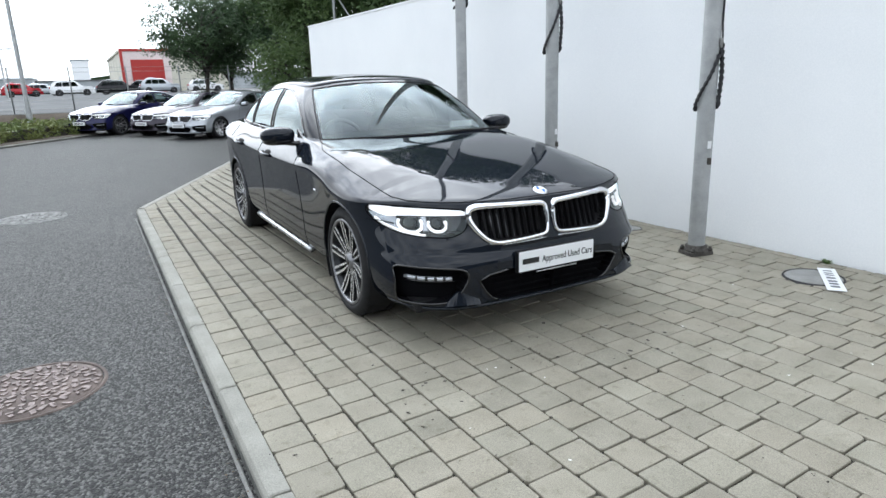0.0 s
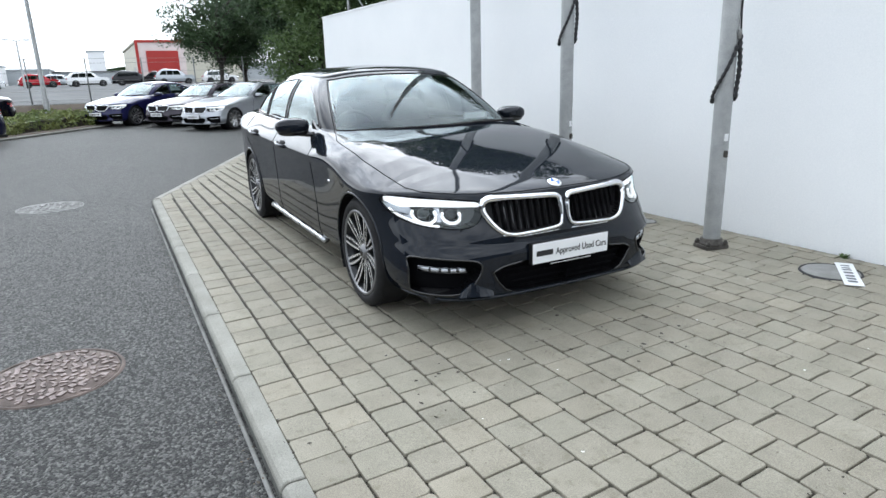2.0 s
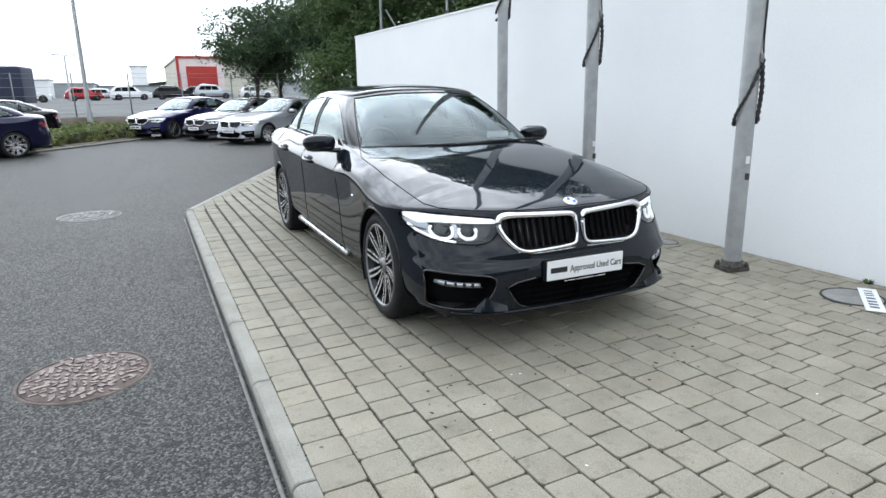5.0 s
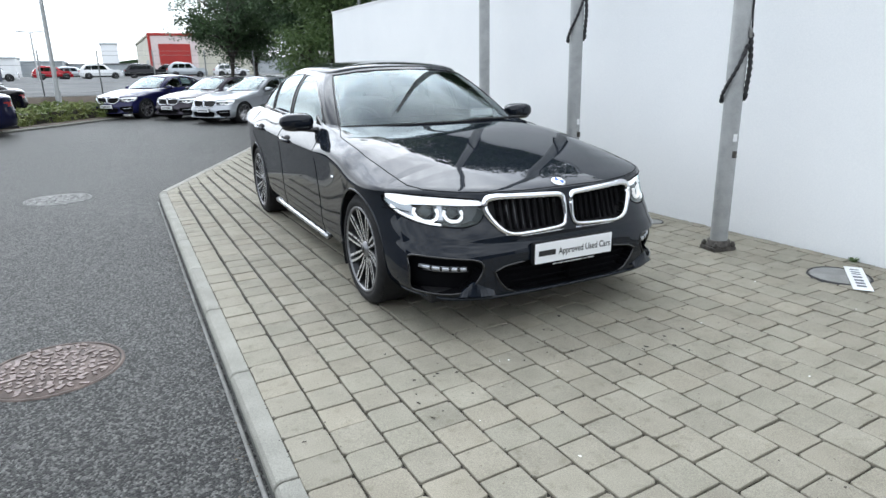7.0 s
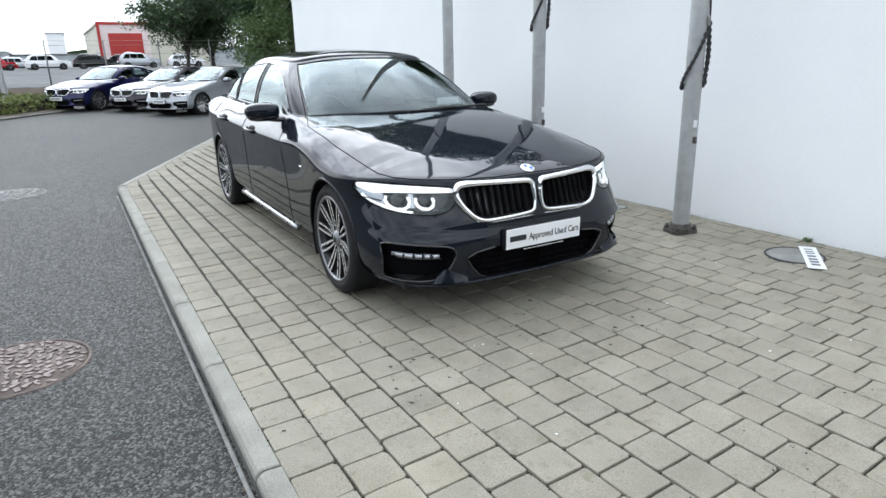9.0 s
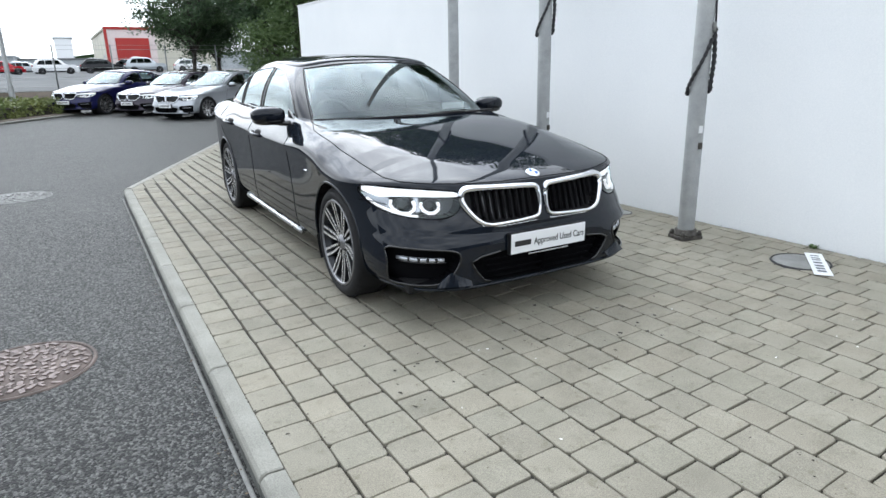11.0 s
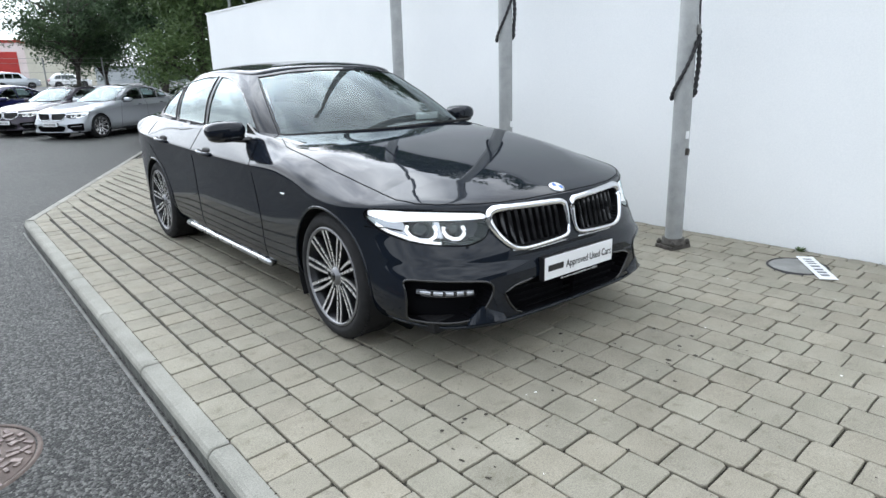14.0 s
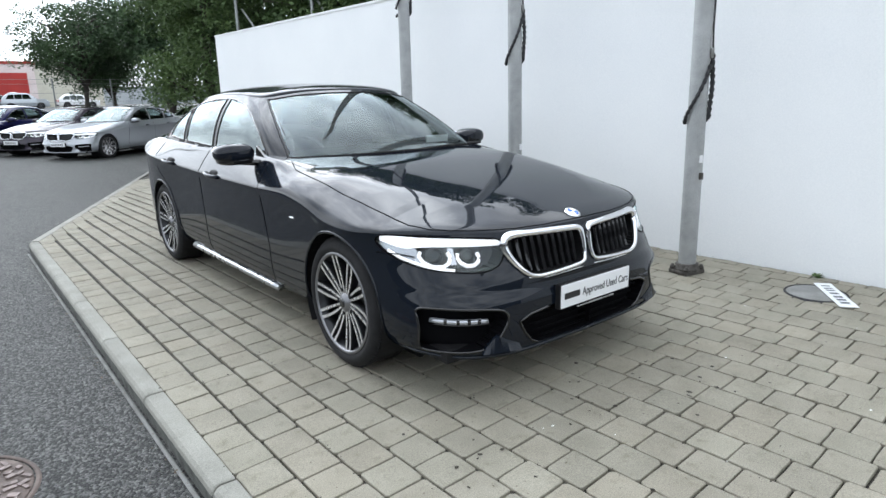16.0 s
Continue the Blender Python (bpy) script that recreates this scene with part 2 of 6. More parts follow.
M_ROAD_FAR = surface("worn_grey_tarmac", (0.10, 0.104, 0.105), (0.15, 0.154, 0.155), 0.3, 30, 0.95, 0, 0.2, 0.003, spec=0.1)
M_RED = surface("red_cladding", (0.30, 0.012, 0.009), (0.38, 0.02, 0.013), 0.5, 12, 0.5, 0, 0.1, 0.002)
M_CREAM = surface("cream_cladding", (0.47, 0.45, 0.37), (0.56, 0.54, 0.46), 0.5, 12, 0.6, 0, 0.1, 0.002)
M_GREY_SHED = surface("grey_shed_cladding", (0.30, 0.33, 0.35), (0.42, 0.45, 0.47), 0.3, 12, 0.6, 0, 0.1, 0.002)
M_PINK = surface("pale_pink_frame", (0.60, 0.50, 0.49), (0.68, 0.60, 0.58), 0.5, 12, 0.6, 0, 0.1, 0.002)
M_WIRE = plain("fence_wire", (0.22, 0.23, 0.23), 0.5, 0.6)


# ---- mesh helpers ----
def mesh_of(name, verts, faces, material, smooth=False):
    me = bpy.data.meshes.new(name)
    me.from_pydata([tuple(v) for v in verts], [], faces)
    me.materials.append(material)
    if smooth:
        me.polygons.foreach_set("use_smooth", [True] * len(me.polygons))
    me.update()
    return me


def part(name, me, parent=None, label="", m=None):
    """Link a mesh (or a finished bmesh with its material) as one object under a thing or part."""
    ob = new(name, me)
    if parent is not None:
        ob.parent = parent
    if m is not None:
        ob.matrix_basis = m
    if label:
        ob["label"] = label
    return ob


def bm_mesh(name, bm, material, smooth=False):
    me = bpy.data.meshes.new(name)
    bm.to_mesh(me)
    bm.free()
    me.materials.append(material)
    if smooth:
        me.polygons.foreach_set("use_smooth", [True] * len(me.polygons))
    return me


def empty(name, m=None):
    ob = new(name)
    if m is not None:
        ob.matrix_basis = m
    return ob


def box(name, x0, x1, y0, y1, z0, z1, material, bevel=0.0, seg=2):
    bm = bmesh.new()
    bmesh.ops.create_cube(bm, size=1)
    for v in bm.verts:
        v.co = Vector((x0 + (v.co.x + 0.5) * (x1 - x0), y0 + (v.co.y + 0.5) * (y1 - y0), z0 + (v.co.z + 0.5) * (z1 - z0)))
    if bevel:
        bmesh.ops.bevel(bm, geom=bm.edges[:], offset=bevel, segments=seg, affect="EDGES", profile=0.6)
    return bm_mesh(name, bm, material, bevel > 0 and seg > 2)


def tube(name, pts, r, material, sides=8, closed=False, cap=True, radii=None):
    """Round bar along a line of points."""
    pts = [Vector(p) for p in pts]
    n, verts, faces = len(pts), [], []
    up = Vector((0.123, 0.31, 0.94)).normalized()
    for i, p in enumerate(pts):
        a, b = pts[i - 1] if (i or closed) else p, pts[(i + 1) % n] if (i < n - 1 or closed) else p
        d = (b - a).normalized()
        u = d.cross(up)
        if u.length < 1e-3:
            u = d.cross(Vector((1, 0, 0)))
        u.normalize()
        w = d.cross(u)
        rr = radii[i] if radii else r
        for k in range(sides):
            t = 2 * math.pi * k / sides
            verts.append(p + rr * (math.cos(t) * u + math.sin(t) * w))
    for i in range(n if closed else n - 1):
        for k in range(sides):
            j = (i + 1) % n
            faces.append((i * sides + k, i * sides + (k + 1) % sides, j * sides + (k + 1) % sides, j * sides + k))
    if cap and not closed:
        faces.append(tuple(range(sides))[::-1])
        faces.append(tuple(range((n - 1) * sides, n * sides)))
    return mesh_of(name, verts, faces, material, True)


def lathe(name, profile, material, sides=48, axis="z"):
    """Turned shape from (radius, height) pairs."""
    verts, faces = [], []
    for r, h in profile:
        for k in range(sides):
            t = 2 * math.pi * k / sides
            c, s = r * math.cos(t), r * math.sin(t)
            verts.append((c, s, h) if axis == "z" else (h, c, s))
    for i in range(len(profile) - 1):
        for k in range(sides):
            a, b = i * sides + k, i * sides + (k + 1) % sides
            faces.append((a, b, b + sides, a + sides))
    return mesh_of(name, verts, faces, material, True)


def prism(name, poly, h0, h1, material, axis="z"):
    """Flat outline pushed from h0 to h1 along an axis (outline in the other two axes)."""
    def at(p, h):
        return {"z": (p[0], p[1], h), "y": (p[0], h, p[1]), "x": (h, p[0], p[1])}[axis]
    n = len(poly)
    verts = [at(p, h0) for p in poly] + [at(p, h1) for p in poly]
    faces = [tuple(range(n))[::-1], tuple(range(n, 2 * n))] + [(i, (i + 1) % n, n + (i + 1) % n, n + i) for i in range(n)]
    me = mesh_of(name, verts, faces, material)
    bm = bmesh.new()
    bm.from_mesh(me)
    bmesh.ops.recalc_face_normals(bm, faces=bm.faces[:])
    bm.to_mesh(me)
    bm.free()
    return me


# ---- ground ----
ROAD = -0.11


def ground_z(y):
    """Height of the tarmac along the site."""
    return float(np.interp(y, [20, 25.1, 25.5, 70, 120, 2400], [ROAD, ROAD + 0.03, 0.6, 0.9, 1.15, 6.0]))


gy = [-90, -40, -20, -10, 0, 5, 10, 15, 20, 22, 25.1, 25.5, 33, 40, 50, 60, 70, 90, 120, 200, 400, 900, 2400]
gx = [-1500, -300, -80, -40, -20, -10, -5, 0, 5, 10, 20, 40, 80, 300, 1500]
part_verts = [(x, y, ground_z(y)) for y in gy for x in gx]
part_faces = [(j * len(gx) + i, j * len(gx) + i + 1, (j + 1) * len(gx) + i + 1, (j + 1) * len(gx) + i) for j in range(len(gy) - 1) for i in range(len(gx) - 1)]
ground = tagged(part("ground", mesh_of("ground", part_verts, part_faces, M_ASPHALT)), "dark grey coarse asphalt road and yard surface", "asphalt", kind="structure")

# pavement bed, cut back from the kerb line and along the slanting far edge
KX, WALL_X, CORNER_Y = -1.72, 2.49, 4.75
EDGE_DX, EDGE_DY = 1.63, 3.73      # run of the slanting kerb from the corner
WALL_END, WALL_TOP = 9.64, 2.53


def wall_x(y):
    """Face of the white wall, which runs slightly askew to the kerb."""
    return WALL_X - 0.042 * y


def edge_y(x):
    """Far limit of the paving at a given x."""
    return CORNER_Y + (x - KX) * EDGE_DY / EDGE_DX


pavement = tagged(part("pavement", prism("pavement", [(KX, -9), (wall_x(-9) + 0.1, -9), (wall_x(9.6) + 0.05, 9.6), (wall_x(9.6) + 0.05, edge_y(wall_x(9.6))), (KX, CORNER_Y)], ROAD - 0.2, -0.013, M_JOINT)),
                  "sandy bed under beige concrete block paving", "paving", kind="structure")

# kerb stones along the road, bull-nosed towards it
def kerb_mesh(length, w=0.092):
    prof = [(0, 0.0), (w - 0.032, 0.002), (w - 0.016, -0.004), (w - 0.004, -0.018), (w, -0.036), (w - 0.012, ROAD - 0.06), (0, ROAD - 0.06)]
    n, verts, faces = len(prof), [], []
    cuts = [0.0055, 0.012, length / 2, length - 0.012, length - 0.0055]
    for i, y in enumerate(cuts):
        k = 0.004 if i in (0, 4) else 0
        verts += [(-(x - (k if x > 0.02 else 0)), y, z - (k if z > -0.05 else 0)) for x, z in prof]
    for i in range(4):
        faces += [(i * n + j, i * n + (j + 1) % n, (i + 1) * n + (j + 1) % n, (i + 1) * n + j) for j in range(n)]
    faces += [tuple(range(n))[::-1], tuple(range(4 * n, 5 * n))]
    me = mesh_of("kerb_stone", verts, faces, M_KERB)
    # second slot: upright road-side face coloured much darker than the rest of the stone
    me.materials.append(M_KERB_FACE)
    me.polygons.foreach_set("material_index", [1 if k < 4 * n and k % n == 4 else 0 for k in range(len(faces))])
    return me


kerb = tagged(empty("kerb"), "pale grey precast concrete kerb edging the paving", "kerb", kind="structure")
KL = 0.93
stone = kerb_mesh(KL)
y = -0.61 - 9 * KL
while y + KL < 4.9:
    part("kerb_stone", stone, kerb, m=pose(KX, y, 0, 0, 0, random.uniform(-0.15, 0.15)))
    y += KL
part("kerb_stone", kerb_mesh(CORNER_Y - y - 0.02), kerb, m=pose(KX, y, 0))
slant = math.degrees(math.atan2(-EDGE_DX, EDGE_DY))
for i in range(11):
    part("kerb_stone", stone, kerb, m=pose(KX, CORNER_Y, 0, 0, 0, slant) @ pose(0, i * KL + 0.02, 0))
tagged(part("channel", box("channel", KX - 0.116, KX - 0.098, -9, CORNER_Y - 0.05, ROAD - 0.05, ROAD + 0.008, M_HAUNCH, 0.004, 1)), "thin pale mortar strip at the kerb foot", "mortar strip", kind="structure")

# white rendered wall with a thin coping
def wall_block(y0, y1, z0, z1, out=0.0):
    verts = []
    for y in (y0, y1):
        for dx in (-out, 0.25 + out):
            verts += [(wall_x(y) + dx, y, z0), (wall_x(y) + dx, y, z1)]
    return verts, [(0, 4, 5, 1), (2, 3, 7, 6), (0, 1, 3, 2), (4, 6, 7, 5), (1, 5, 7, 3), (0, 2, 6, 4)]


wall_east = tagged(part("wall_east", mesh_of("wall_east", *wall_block(-9, WALL_END, ROAD - 0.3, WALL_TOP), M_RENDER)), "smooth white rendered boundary wall", "wall", kind="structure")
part("coping", mesh_of("coping", *wall_block(-9.02, WALL_END + 0.015, WALL_TOP + 0.002, WALL_TOP + 0.03, 0.01), M_RENDER), wall_east)


# ---- poles, covers and small things on the paving ----
def blob_knot(name, c, r):
    """Small bound knot."""
    me = lathe(name, [(0.0, -1.8 * r), (0.7 * r, -1.5 * r), (0.6 * r, -0.5 * r), (0.85 * r, 0.0), (0.6 * r, 0.6 * r), (0.7 * r, 1.5 * r), (0.0, 1.8 * r)], M_PATCH, 10)
    me.transform(Matrix.Translation(c))
    return me


def flagpole(x, y, height=8.2, turn=0.0, wrap=1.0, face=-147.0, lean=(0, 0), up=0.0):
    """Tapered galvanised flagpole on a bolted flange, with its halyard wound round it."""
    pole = tagged(empty("flagpole", pose(x, y, 0, lean[0], lean[1], 0) @ pose(0, 0, 0, 0, 0, turn)), "grey galvanised flagpole with a dark rope wound round it", "flagpole", "flagpoles along the wall")
    part("shaft", lathe("shaft", [(0.066, 0.02), (0.066, 0.06), (0.064, 0.08), (0.063, 2.2), (0.058, 4.2), (0.045, height - 0.05), (0.0, height - 0.03)], M_POLE, 32), pole)
    part("finial", lathe("finial", [(0.0, height - 0.06), (0.05, height - 0.05), (0.085, height), (0.085, height + 0.04), (0.05, height + 0.09), (0.0, height + 0.1)], M_POLE, 24), pole)
    part("collar", lathe("collar", [(0.066, 0.022), (0.090, 0.024), (0.092, 0.045), (0.082, 0.05), (0.084, 0.075), (0.07, 0.08), (0.064, 0.08)], M_BOLT, 28), pole)
    part("base_plate", box("base_plate", -0.10, 0.10, -0.085, 0.085, 0.0, 0.03, M_BOLT, 0.008, 2), pole)
    for sx in (-1, 1):
        for sy in (-1, 1):
            part("bolt", lathe("bolt", [(0.0, 0.06), (0.012, 0.06), (0.012, 0.045), (0.02, 0.044), (0.02, 0.024), (0.012, 0.022)], M_BOLT, 8), pole, m=pose(sx * 0.078, sy * 0.066, 0.008))
    # halyard: a thick strand hangs down one side, swings round behind and climbs across the front
    def at(theta, z, rad):
        t = radians(face + theta - turn)
        return (rad * math.cos(t), rad * math.sin(t), min(z + up, height - 0.2))
    across = [at(58 - 150 * u, 1.52 - 0.40 * u * wrap - 0.03 * math.sin(3.1 * u), 0.076 + 0.006 * u) for u in np.linspace(0, 1, 30)]
    behind = [at(-92 - 165 * u, 1.115 + 0.05 * u + 0.02 * math.sin(6 * u), 0.080) for u in np.linspace(0.03, 1, 26)]
    hang = [at(92 - 10 * u, 1.16 + 0.44 * u, 0.076 + 0.010 * math.sin(math.pi * u) ** 2) for u in np.linspace(0, 1, 30)]
    for line, thick in ((across, 0.0125), (behind, 0.0125), (hang, 0.016)):
        part("rope_turn", tube("rope_turn", line, thick, M_ROPE, 7, radii=[thick * (1 + 0.28 * math.sin(i * 2.1)) for i in range(len(line))]), pole)
    part("rope_run", tube("rope_run", [at(84, 1.58, 0.078), at(80, 1.75, 0.07), at(78, 2.2, 0.07), at(78, 3.4, 0.066), at(78, height - 0.2, 0.053)], 0.007, M_ROPE, 6), pole)
    part("rope_knot", blob_knot("rope_knot", at(70, 1.60, 0.075), 0.02), pole, "pale whipped rope end")
    part("cleat", box("cleat", -0.012, 0.012, -0.085, -0.06, 0.72, 0.77, M_BOLT, 0.004, 2), pole)
    part("sticker", box("sticker", -0.016, 0.016, -0.0665, -0.06, 0.84, 0.895, M_WHITE, 0.001, 1), pole, "small white sticker")
    return pole


flagpole(1.925, -0.285, turn=-12, lean=(-0.2, -0.3))
flagpole(1.92, 1.535, turn=10, face=-131.0, lean=(-0.2, -0.35), up=0.5)
flagpole(1.92, 3.265, turn=30, wrap=0.8, face=-121.0, lean=(-0.1, -0.2), up=1.1)


def round_cover(x, y, r, z, material, ring, name="manhole_cover", label="", raised=0):
    """Round cover in its frame, with a grid of raised studs."""
    thing = tagged(empty(name, pose(x, y, z)), label, "manhole cover")
    part("frame", lathe("frame", [(r * 0.955, 0.0), (r * 0.955, 0.005), (r, 0.006), (r + 0.01, -0.01)], ring, 56), thing)
    part("lid", lathe("lid", [(0.0, 0.004), (r * 0.925, 0.004), (r * 0.938, 0.001), (r * 0.94, -0.02)], material, 56), thing)
    if raised:
        bm = bmesh.new()
        jit = random.Random(int(100 * r))
        step = r * 1.8 / raised
        for i in range(raised):
            for j in range(raised):
                u, v = (i - (raised - 1) / 2) * step, (j - (raised - 1) / 2) * step + (step / 2 if i % 2 else 0)
                if math.hypot(u, v) < r * 0.88:
                    turned = Matrix.Rotation(radians((35 if (i + j) % 2 else -50) + jit.gauss(0, 24)), 4, "Z")
                    bmesh.ops.create_cube(bm, size=1, matrix=Matrix.Translation((u + jit.gauss(0, step * 0.13), v + jit.gauss(0, step * 0.13), 0.0055)) @ turned @ Matrix.Diagonal((step * jit.uniform(0.45, 1.1), step * jit.uniform(0.28, 0.6), jit.uniform(0.006, 0.012), 1)))
        part("studs", bm_mesh("studs", bm, M_IRON_WORN if material is M_IRON else material), thing)
    return thing


round_cover(-2.60, 0.13, 0.335, ROAD + 0.001, M_IRON, M_IRON, label="reddish brown cast iron manhole cover in the asphalt", raised=13)
round_cover(-2.93, 5.55, 0.37, ROAD + 0.004, M_PATCH, M_PATCH, label="pale worn concrete manhole cover in the road", raised=9)
round_cover(-3.05, 8.55, 0.42, ground_z(8.4) - 0.012, M_PATCH, M_ASPHALT, label="grey worn manhole cover in the road", raised=0)
round_cover(2.08, -1.14, 0.19, 0.001, M_COVER, M_ROPE, "inspection_cover", "grey steel inspection cover set in the paving")
round_cover(2.15, 0.63, 0.10, 0.001, M_COVER, M_ROPE, "drain_cover", "small round drain cover in the paving")

# loose number plate leaning across the cover
plate = tagged(empty("number_plate", pose(2.11, -1.245, 0.008, 0, 0, 37)), "white number plate lying loose across the steel cover", "number plate")
part("sheet", box("sheet", -0.26, 0.26, -0.056, 0.056, 0.0, 0.004, M_WHITE, 0.0015, 1), plate)
rng_plate = random.Random(5)
px = -0.2
while px < 0.2:
    w = rng_plate.choice((0.028, 0.036, 0.044))
    part("bar", box("bar", px, px + w * 0.8, -0.026, 0.028, 0.005, 0.0056, M_GREY_INK), plate)
    px += w + rng_plate.choice((0.014, 0.018, 0.03))

# weed at the foot of the wall
weed = tagged(part("weed", bpy.data.meshes.new("weed")), "small green weed growing at the wall foot", "weed", kind="stuff")
bm = bmesh.new()
rw = random.Random(3)
for i in range(60):
    a, r, h = rw.uniform(0, 6.28), rw.uniform(0, 0.024), rw.uniform(0.006, 0.028)
    bx, by = wall_x(-1.0) - 0.045 + r * math.cos(a), -1.0 + r * math.sin(a)
    d = Vector((math.cos(a + 1), math.sin(a + 1), 0)) * 0.005
    tip = Vector((bx + 0.02 * math.cos(a), by + 0.02 * math.sin(a), h))
    bm.faces.new([bm.verts.new(Vector((bx, by, 0)) - d), bm.verts.new(Vector((bx, by, 0)) + d), bm.verts.new(tip + d * 0.6), bm.verts.new(tip - d * 0.4)])
bm.to_mesh(weed.data)
bm.free()
weed.data.materials.append(M_LEAF_B)


# crumbs of dead leaf, grit and a few pale specks on the paving
def litter(name, count, spread, size, material, seed, label, z0=0.0):
    """Small crumpled flakes lying on the blocks."""
    rng = random.Random(seed)
    verts, faces = [], []
    for _ in range(count):
        px_, py_ = spread(rng)
        s = size * rng.uniform(0.4, 1.5)
        a, k = rng.uniform(0, 6.28), rng.uniform(0.35, 1.0)
        o = len(verts)
        n = 7
        for i in range(n):
            t = 6.283 * i / n
            rr = s * rng.uniform(0.6, 1.1)
            dx, dy = rr * math.cos(t), rr * k * math.sin(t)
            verts.append((px_ + dx * math.cos(a) - dy * math.sin(a), py_ + dx * math.sin(a) + dy * math.cos(a), z0 + 0.002 + rng.uniform(0, 0.12) * s))
        verts.append((px_, py_, z0 + 0.0025 + s * rng.uniform(0.05, 0.15)))
        faces += [(o + i, o + (i + 1) % n, o + n) for i in range(n)]
    tagged(part(name, mesh_of(name, verts, faces, material)), label, "litter", kind="stuff")


M_CRUMB = surface("dead_leaf_crumb", (0.016, 0.014, 0.010), (0.05, 0.042, 0.03), 30, 200, 0.9, 0, 0.3, 0.001)
M_SPECK = plain("chalky_speck", (0.75, 0.75, 0.72), 0.8)
litter("leaf_crumbs", 46, lambda g: (g.gauss(-0.25, 0.62), g.gauss(-1.12, 0.22)), 0.0105, M_CRUMB, 8, "dark crumbs of dead leaf in front of the car")
litter("grit", 70, lambda g: (g.uniform(-1.65, 2.2), g.uniform(-2.6, 1.2) if g.random() < 0.5 else g.uniform(-2.4, -0.6)), 0.0045, M_CRUMB, 17, "scattered dark grit on the paving")
litter("wall_foot_grit", 130, lambda g: (lambda yy: (wall_x(yy) - abs(g.gauss(0.02, 0.035)), yy))(g.uniform(-2.5, 6)), 0.008, M_CRUMB, 29, "line of dark grit along the wall foot")
M_DRY = surface("dry_brown_leaf", (0.05, 0.036, 0.024), (0.15, 0.115, 0.08), 30, 200, 0.9, 0, 0.3, 0.001)
litter("kerb_foot_litter", 200, lambda g: (KX - 0.10 - abs(g.gauss(0.0, 0.045)), g.uniform(-2.6, 4.2)), 0.006, M_DRY, 41, "dry leaf scraps and grit along the kerb foot", ROAD + 0.006)
litter("joint_dirt", 420, lambda g: (KX + 0.1806 * g.randrange(0, 22) + g.gauss(0, 0.006), g.uniform(-2.7, 1.5)), 0.006, M_CRUMB, 43, "dark moss and dirt lodged in the paving joints", -0.002)
litter("pale_specks", 16, lambda g: (g.uniform(-1.0, 1.6), g.uniform(-2.3, -0.9)), 0.006, M_SPECK, 5, "few pale chalky specks on the paving")


# ---- saloon car: body surfaces ----
M_PAINT = paint("graphite_metallic_paint", (0.0055, 0.0082, 0.0135), 0.1, 0.4, 1.44)
M_GLOSS_BLACK = plain("gloss_black_plastic", (0.006, 0.006, 0.007), 0.12, 0, 0.5)
M_BLACK = plain("matt_black_plastic", (0.010, 0.010, 0.011), 0.6, 0, 0, 0.25)
M_CHROME = plain("chrome_trim", (0.80, 0.80, 0.82), 0.07, 1.0)
M_SATIN = plain("satin_aluminium", (0.52, 0.53, 0.55), 0.28, 1.0)
M_RUBBER = surface("tyre_rubber", (0.012, 0.012, 0.013), (0.021, 0.021, 0.022), 20, 200, 0.8, 0, 0.2, 0.001, spec=0.25)
M_RIM = plain("machined_alloy", (0.76, 0.76, 0.78), 0.28, 0.85)
M_RIM_LIP = plain("painted_rim_lip", (0.22, 0.22, 0.23), 0.35, 0.7)
M_RIM_DARK = plain("dark_grey_alloy", (0.03, 0.031, 0.034), 0.35, 0.5)
M_DISC = plain("brake_disc", (0.30, 0.29, 0.28), 0.4, 0.9)
M_GLASS = glass("windscreen_glass", (0.88, 0.95, 0.94), 1.75)
M_GLASS_DARK = glass("tinted_window_glass", (0.58, 0.68, 0.68), 1.9)
M_LENS = glass("headlamp_lens", (0.95, 0.95, 0.95), 1.5)
M_LAMP = glow("daytime_light", (0.95, 0.97, 1.0), 0.8)
M_REFLECTOR = plain("headlamp_reflector", (0.78, 0.79, 0.81), 0.18, 0.95)
M_LAMP_SHELL = plain("lamp_shell", (0.52, 0.54, 0.58), 0.25, 0.6, 0.6)
M_HOUSING = plain("headlamp_housing", (0.028, 0.028, 0.03), 0.3, 0.1)
M_SEAT = surface("dark_seat_leather", (0.04, 0.04, 0.042), (0.07, 0.07, 0.073), 20, 250, 0.55, 0, 0.3, 0.001)
M_DASH = surface("dash_plastic", (0.02, 0.02, 0.021), (0.032, 0.032, 0.034), 20, 300, 0.6, 0, 0.3, 0.0008)
M_TAIL = plain("red_tail_lens", (0.30, 0.01, 0.012), 0.15, 0, 0.6)
M_BLUE = plain("roundel_blue", (0.02, 0.12, 0.45), 0.2, 0, 0.5)
M_GAP = plain("shut_gap", (0.004, 0.004, 0.005), 0.8, 0, 0, 0.05)

LF, LR, WHEELBASE, REAR0 = 0.872, 1.165, 2.975, 2.905
FA, SA = 0.40, 0.78                # shares of the half outline: nose, flank, tail


def curve(x, xs, ys):
    """Smooth line through a few design values."""
    x = np.asarray(x, float)
    xs, ys = np.array(xs, float), np.array(ys, float)
    i = np.clip(np.searchsorted(xs, x) - 1, 0, len(xs) - 2)
    d = np.gradient(ys, xs)
    h = xs[i + 1] - xs[i]
    t = np.clip((x - xs[i]) / h, 0, 1)
    a, b = (2 * t + 1) * (1 - t) ** 2, t * t * (3 - 2 * t)
    return a * ys[i] + b * ys[i + 1] + h * d[i] * t * (1 - t) ** 2 + h * d[i + 1] * t * t * (t - 1)


